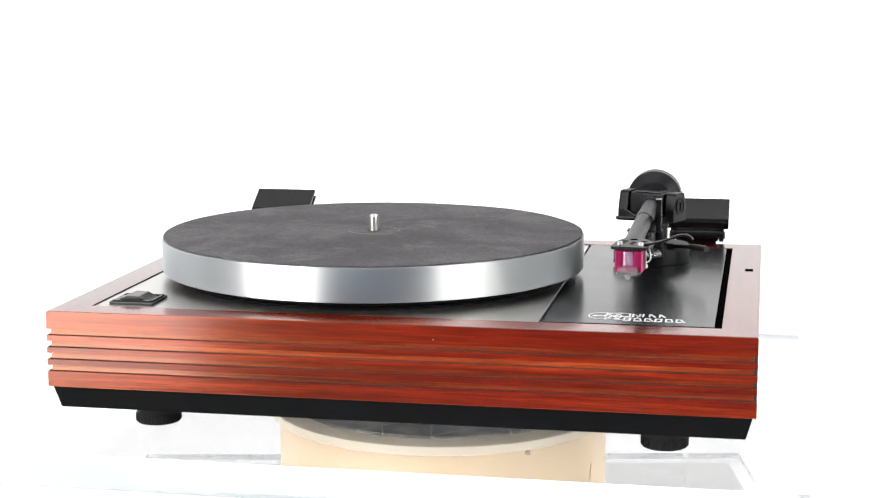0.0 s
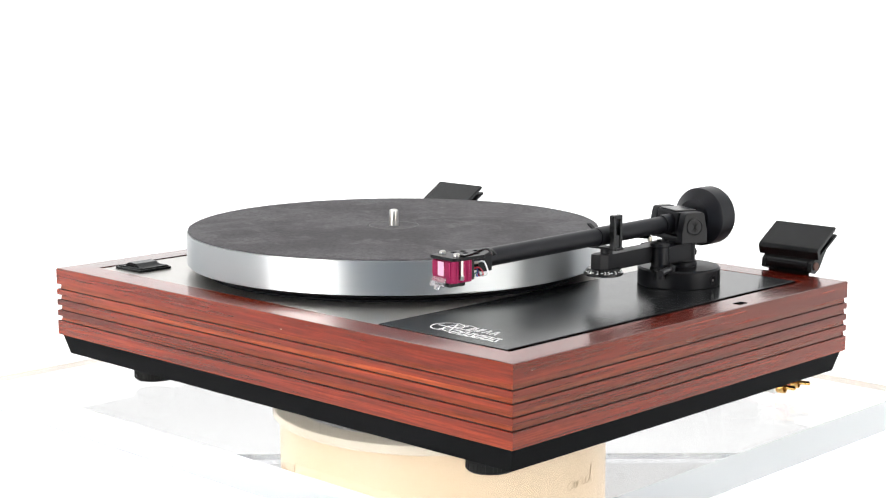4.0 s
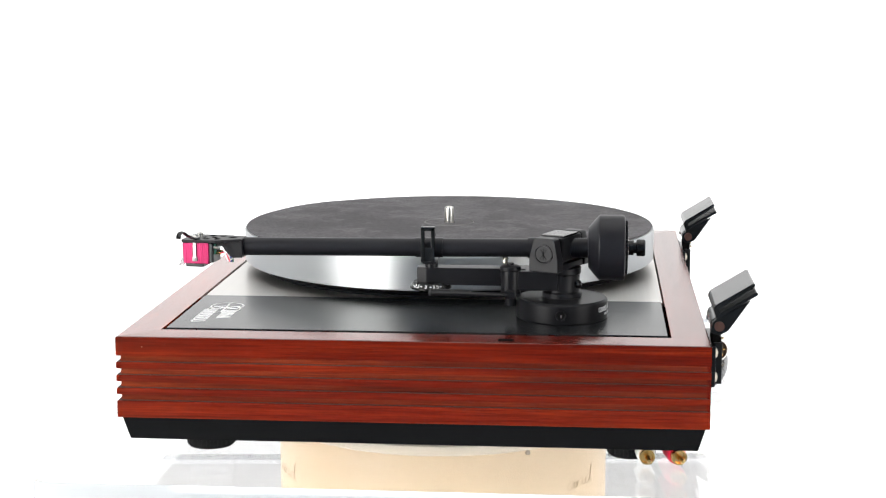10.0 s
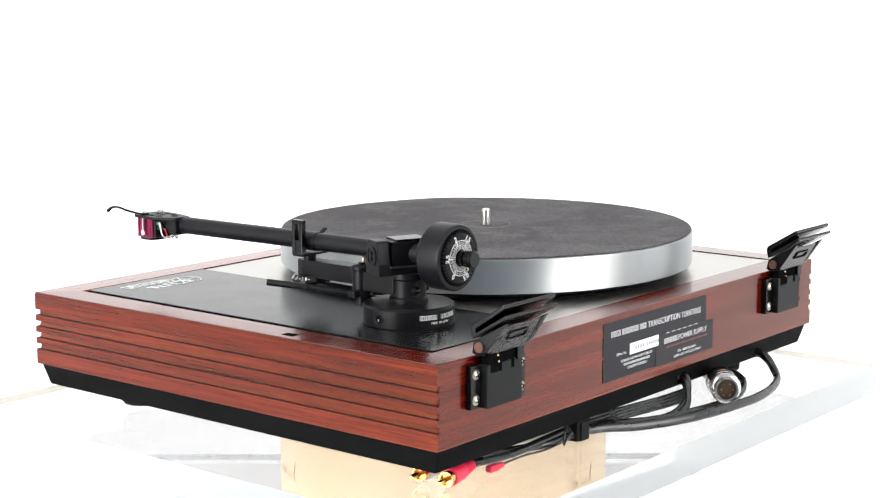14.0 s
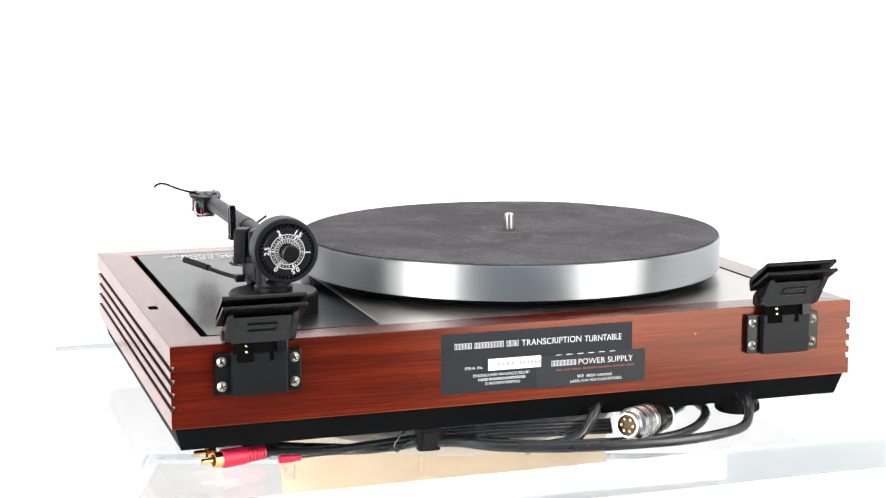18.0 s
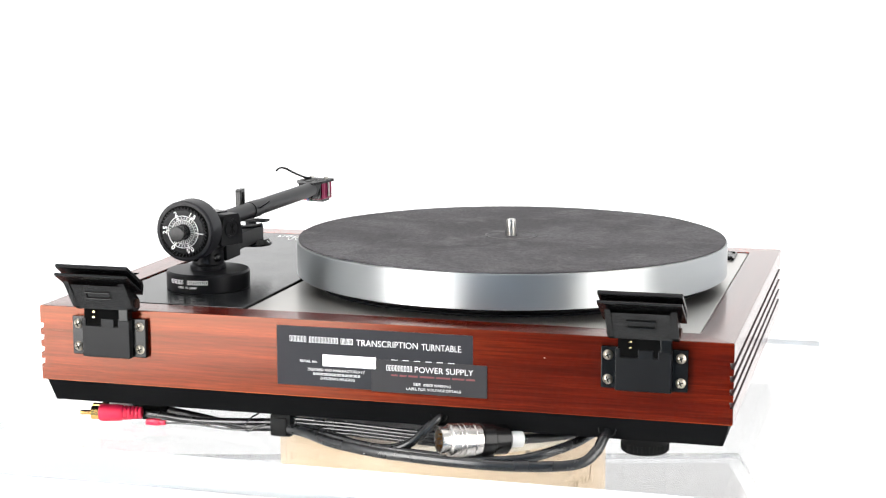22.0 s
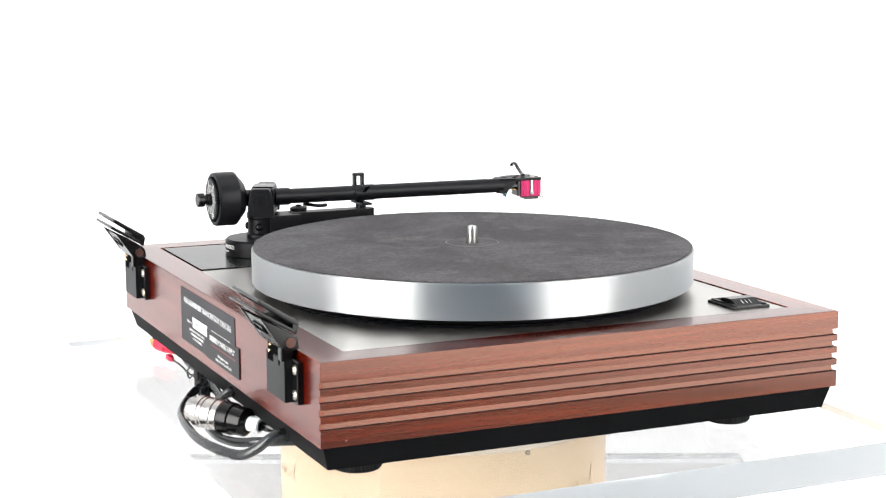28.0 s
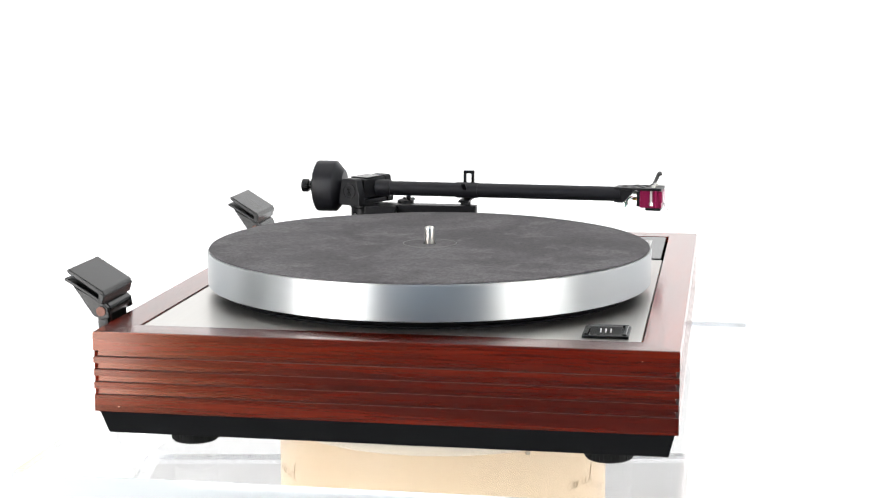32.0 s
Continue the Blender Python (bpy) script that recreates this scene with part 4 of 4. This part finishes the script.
    for sx in (-0.0214, 0.0214):
        for z in (-0.0100, -0.0246):
            p = (x + sx, y + 0.0041, z)
            if first is None:
                first = part("screw", head, SCREW, thing, "cross-head steel screw", at=p)
                slot = part("screw_cross", join(*cross), GAP, thing, at=p)
            else:
                again(first, p)["label"] = "cross-head steel screw"
                again(slot, p)
    return thing


COPPER_DULL = mat("dull copper pin", (0.10, 0.055, 0.045), 0.45, 1.0)


def plates(player):
    """Printed labels on the back rail."""
    y = Y1
    def on_back(text, size, x, z, up=0.00046, width=None):
        return words(text, size, pose(x, y + up, z) @ FACE_BACK, 0.00004, width)
    def bar(x, z, w, h, up=0.00040):
        return box(x - w / 2, x + w / 2, y + up, y + up + 0.0001, z - h / 2, z + h / 2)
    main = part("maker_plate", box(-0.0675, 0.0585, y, y + 0.0004, -0.0418, -0.0042, 0.0001, 1), LABEL, player, "dark grey maker's plate with white print")
    def strokes(x0, x1, z, h, n):
        """Plain hollow bars where a maker's name stands."""
        step = (x0 - x1) / n
        return [bar(x0 - step * (k + 0.5) + (a + b) / 2, z + (c + d) / 2, b - a, d - c) for k in range(n) for a, b, c, d in hollow(step * 0.70, h * 0.92, step * 0.17)]
    bits = strokes(0.0502, 0.0388, -0.0122, 0.0040, 6) + strokes(0.0374, 0.0181, -0.0123, 0.0040, 10) + strokes(0.0167, 0.0085, -0.0124, 0.0040, 5)
    bits += [on_back("TRANSCRIPTION", 0.0056, -0.0132, -0.0128, width=0.0395), on_back("TURNTABLE", 0.0056, -0.0477, -0.0132, width=0.0248)]
    bits += [on_back("SERIAL No.", 0.0024, 0.0376, -0.0262, width=0.0115), on_back("DESIGNED AND MANUFACTURED BY", 0.0025, 0.0196, -0.0312, width=0.0370)] + strokes(0.0350, 0.0040, -0.0338, 0.0016, 18)
    bits += [on_back("\u00a9 PATENTS PENDING", 0.0026, 0.0190, -0.0366, width=0.0225)]
    bits += [bar(-0.0180 - 0.0072 * k, -0.0220, 0.0040, 0.0004) for k in range(6)]
    part("plate_print", join(*bits), WHITE, main, "white printed lettering")
    foil = part("serial_foil", box(-0.0062, 0.0284, y + 0.0003, y + 0.0009, -0.0285, -0.0212, 0.0002, 1), SILVER_FOIL, main, "silver serial number foil")
    part("serial_bars", join(*[bar(0.0215 - 0.0030 * k, -0.0248, 0.0016, 0.0022, 0.0009) for k in range(4)], *[bar(0.0075 - 0.0025 * k, -0.0248, 0.0015, 0.0022, 0.0009) for k in range(6)]), PALE_PRINT, main)
    sub = part("supply_label", box(-0.0764, -0.0033, y + 0.0002, y + 0.0008, -0.0424, -0.0222, 0.0001, 1), LABEL2, player, "grey power supply sticker with white print")
    bits = [moved(b, pose(0, 0.0005, 0)) for b in strokes(-0.0128, -0.0296, -0.0270, 0.0038, 9) + strokes(-0.0365, -0.0425, -0.0364, 0.0016, 6)]
    bits += [on_back("POWER SUPPLY", 0.0052, -0.0495, -0.0273, 0.00086, 0.0368), on_back("SEE", 0.0024, -0.0325, -0.0364, 0.00086, 0.0045),
             on_back("WARNING", 0.0024, -0.0485, -0.0366, 0.00086, 0.0105), on_back("LABEL FOR VOLTAGE DETAILS", 0.0024, -0.0430, -0.0394, 0.00086, 0.0345)]
    part("sticker_print", join(*bits), WHITE, sub, "white printed lettering")
    red, x = [], -0.0160
    for w in (0.0042, 0.0044, 0.0060, 0.0092, 0.0088, 0.0076, 0.0056):
        red.append(bar(x - w / 2, -0.0315, w, 0.0011, 0.0008))
        x -= w + 0.0012
    part("sticker_line", join(*red), RED_PRINT, sub, "dull red bars of faded print")


def leads(player):
    """Cables from the back of the base, bound with a tie, with their plugs."""
    def lead(name, bm, material, parent, label=""):
        """Leads hang a little further under the base towards the plugs."""
        for v in bm.verts:
            w = min(1.0, max(0.0, (v.co.x + 0.08) / 0.10))
            v.co.x, v.co.y = v.co.x - 0.0026 * w, min(v.co.y, 0.18 + (v.co.y - 0.18) * 0.78) - 0.0065 * w
        return part(name, bm, material, parent, label)

    # two flat signal leads side by side
    lead("signal_lead", join(
        tube([(-0.0450, 0.1660, -0.0565), (-0.0440, 0.1760, -0.0575), (-0.0330, 0.1850, -0.0690), (-0.0150, 0.1860, -0.0762), (0.0100, 0.1800, -0.0768), (0.0400, 0.1700, -0.0735), (0.0640, 0.1640, -0.0720), (0.0950, 0.1610, -0.0742), (0.1300, 0.1590, -0.0760), (0.1640, 0.1550, -0.0745)], 0.0026, 14, 8),
        tube([(-0.0440, 0.1660, -0.0585), (-0.0400, 0.1780, -0.0605), (-0.0290, 0.1890, -0.0715), (-0.0120, 0.1900, -0.0775), (0.0120, 0.1840, -0.0778), (0.0400, 0.1730, -0.0755), (0.0640, 0.1660, -0.0745), (0.0950, 0.1620, -0.0765), (0.1300, 0.1450, -0.0775), (0.1640, 0.1400, -0.0745)], 0.0026, 14, 8)), CABLE, player, "pair of black signal leads")
    lead("flat_lead", join(*[tube([(-0.0560, 0.1690 + 0.001 * k, -0.0688 - 0.0022 * k), (-0.0200, 0.1720, -0.0680 - 0.0022 * k), (0.0200, 0.1700, -0.0676 - 0.0022 * k), (0.0640, 0.1640 + 0.001 * k, -0.0685 - 0.0022 * k)], 0.0013, 10, 6) for k in range(4)]), CABLE, player, "flat ribbed black lead")
    lead("cable_tie", join(box(0.0575, 0.0715, 0.1590, 0.1700, -0.0795, -0.0650, 0.0015), box(0.0600, 0.0690, 0.1685, 0.1715, -0.0790, -0.0670, 0.0008)), RUBBER, player, "black rubber cable tie")
    lead("tie_end", join(tube([(0.0800, 0.1670, -0.0660), (0.0850, 0.1700, -0.0690), (0.0880, 0.1710, -0.0740), (0.0860, 0.1700, -0.0775), (0.0810, 0.1690, -0.0740), (0.0740, 0.1680, -0.0725)], 0.0006, 8, 8)), CABLE, player, "thin black loose wire end")
    lead("earth_wire", tube([(0.0700, 0.1650, -0.0770), (0.1000, 0.1660, -0.0780), (0.1250, 0.1660, -0.0766), (0.1460, 0.1665, -0.0768)], 0.0007, 8, 8), CABLE, player, "thin black earth wire")
    lead("earth_tag", join(box(0.1490, 0.1590, 0.1640, 0.1685, -0.0790, -0.0748, 0.0012), box(0.1450, 0.1495, 0.1650, 0.1680, -0.0785, -0.0752, 0.0010)), RED_PLASTIC, player, "small red earth tag")
    # phono plugs: red, and white behind it
    for y, z, m, label, ang in ((0.1550, -0.0738, RED_PLASTIC, "red phono plug with gold pin", 13), (0.1400, -0.0738, WHITE_PLASTIC, "white phono plug with gold pin", 6)):
        f = pose(0.1655, y + 0.003, z, 0, 0, ang) @ pose(0, 0, 0, 0, 90, 0)
        rings = [(0.0030, 0.0)]
        for k in range(5):
            rings += [(0.0040 + 0.0002 * k, 0.0006 + 0.0024 * k), (0.0040 + 0.0002 * k, 0.0019 + 0.0024 * k), (0.0035 + 0.0002 * k, 0.0021 + 0.0024 * k), (0.0035 + 0.0002 * k, 0.0028 + 0.0024 * k)]
        rings += [(0.0050, 0.0130), (0.0055, 0.0150), (0.0057, 0.0250), (0.0056, 0.0278), (0.0051, 0.0284), (0, 0.0284)]
        plug = lead("phono_plug", lathe(rings, 32, f), m, player, label)
        lead("plug_shell", lathe([(0.0036, 0.0284), (0.0046, 0.0284), (0.0046, 0.0335), (0.0036, 0.0335), (0.0034, 0.0310), (0, 0.0310)], 28, f), GOLD, plug, "gold plated collar")
        lead("plug_pin", lathe([(0.0016, 0.0310), (0.0016, 0.0405), (0.0010, 0.0415), (0, 0.0415)], 18, f), GOLD, plug, "gold plated pin")
    # mains-side lead out of the second hole, and the tail of the round connector
    lead("supply_lead", tube([(-0.1490, 0.1640, -0.0590), (-0.1485, 0.1760, -0.0600), (-0.1450, 0.1880, -0.0675), (-0.1350, 0.1990, -0.0733), (-0.1050, 0.2100, -0.0745), (-0.0690, 0.2133, -0.0745), (-0.0200, 0.2090, -0.0748), (0.0200, 0.1920, -0.0755), (0.0450, 0.1740, -0.0745), (0.0640, 0.1660, -0.0745)], 0.0032, 18, 8), CABLE, player, "thick black supply lead")
    lead("connector_lead", tube([(-0.0930, 0.1660, -0.0690), (-0.1050, 0.1560, -0.0700), (-0.1200, 0.1400, -0.0710), (-0.1320, 0.1200, -0.0720)], 0.0030, 16, 8), CABLE, player, "thick black connector lead")
    lead("connector_lead", tube([(-0.1350, 0.1200, -0.0720), (-0.1290, 0.1550, -0.0705), (-0.1170, 0.1760, -0.0720), (-0.0980, 0.1890, -0.0755), (-0.0700, 0.1950, -0.0766), (-0.0300, 0.1930, -0.0766), (0.0050, 0.1850, -0.0764), (0.0350, 0.1740, -0.0745), (0.0640, 0.1640, -0.0735)], 0.0030, 16, 8), CABLE, player, "thick black connector lead")
    for x, z in ((-0.0450, -0.0570), (-0.1490, -0.0590)):
        part("lead_hole", lathe([(0.0048, 0), (0.0056, 0), (0.0056, 0.0006), (0.0048, 0.0010)], 24, pose(x, 0.1698, z + 0.0016, -78, 0, 0)), RUBBER, player, "black rubber grommet")
    # round multi-pin connector
    a, b = Vector((-0.0532, 0.2004, -0.0634)), Vector((-0.0904, 0.1732, -0.0672))
    q = (b - a).to_track_quat("Z", "Y").to_matrix().to_4x4()
    f = Matrix.Translation(a) @ q @ Matrix.Diagonal((1.07, 1.07, 1.12, 1))
    shell = part("round_connector", lathe([(0.0062, 0.004), (0.0062, 0.0), (0.0072, 0.0), (0.0076, 0.0006), (0.0076, 0.0044), (0.0090, 0.0050), (0.0096, 0.0056), (0.0096, 0.0090), (0.0091, 0.0094), (0.0091, 0.0100), (0.0096, 0.0104), (0.0096, 0.0116), (0.0091, 0.0120), (0.0091, 0.0126), (0.0096, 0.0130), (0.0096, 0.0180), (0.0091, 0.0184), (0.0096, 0.0190), (0.0096, 0.0224), (0.0088, 0.0230), (0, 0.0230)], 64, f), SHELL, player, "bright ridged round multi-pin connector")
    part("pin_insert", lathe([(0, 0.0030), (0.0062, 0.0030), (0.0062, 0.0040), (0, 0.0040)], 32, f), INSERT, shell, "bronze pin insert")
    for k in range(6):
        c, s = math.cos(math.pi * k / 3), math.sin(math.pi * k / 3)
        part("pin", tube([f @ Vector((0.0038 * c, 0.0038 * s, 0.0002)), f @ Vector((0.0038 * c, 0.0038 * s, 0.0032))], 0.0006, 8, 1), GOLD, shell)
    part("connector_boot", lathe([(0.0088, 0.0231), (0.0097, 0.0236), (0.0097, 0.0300), (0.0088, 0.0308), (0.0085, 0.0385), (0.0066, 0.0402), (0.0050, 0.0410), (0, 0.0410)], 48, f), PLASTIC, shell, "black plastic boot")
    part("cable_marker", lathe([(0.0040, 0.0410), (0.0046, 0.0412), (0.0046, 0.0480), (0.0034, 0.0486)], 24, f), WHITE_PLASTIC, shell, "white cable marker sleeve")


def record_player():
    player = tagged(new("record_player"), "record player in a fluted red hardwood plinth with black tonearm", "record player")
    player.location = (0, 0, PLATE)
    board = plinth(player)
    motif(board)
    platter(player)
    switch(player)
    tonearm(player)
    hinge(player, -0.1718, "black lid hinge standing open on the back rail")
    hinge(player, 0.1714, "black lid hinge standing open on the back rail")
    plates(player)
    leads(player)
    TURNING.append(player)


def motions():
    for ob in TURNING:
        walk(ob, [(float(t), pose(0, 0, PLATE, 0, 0, a)) for t, a in enumerate(TURNS)])


studio()
softbox(-1.41, -1.27, 1.09, 1.9, LEFT_FABRIC, "tall white softbox glowing beside the camera")
softbox(1.47, -1.20, 1.16, 1.9, RIGHT_FABRIC, "tall white softbox glowing beside the camera")
overhead()
lower_stand()
drum()
stand()
record_player()
felt_mat()
motions()
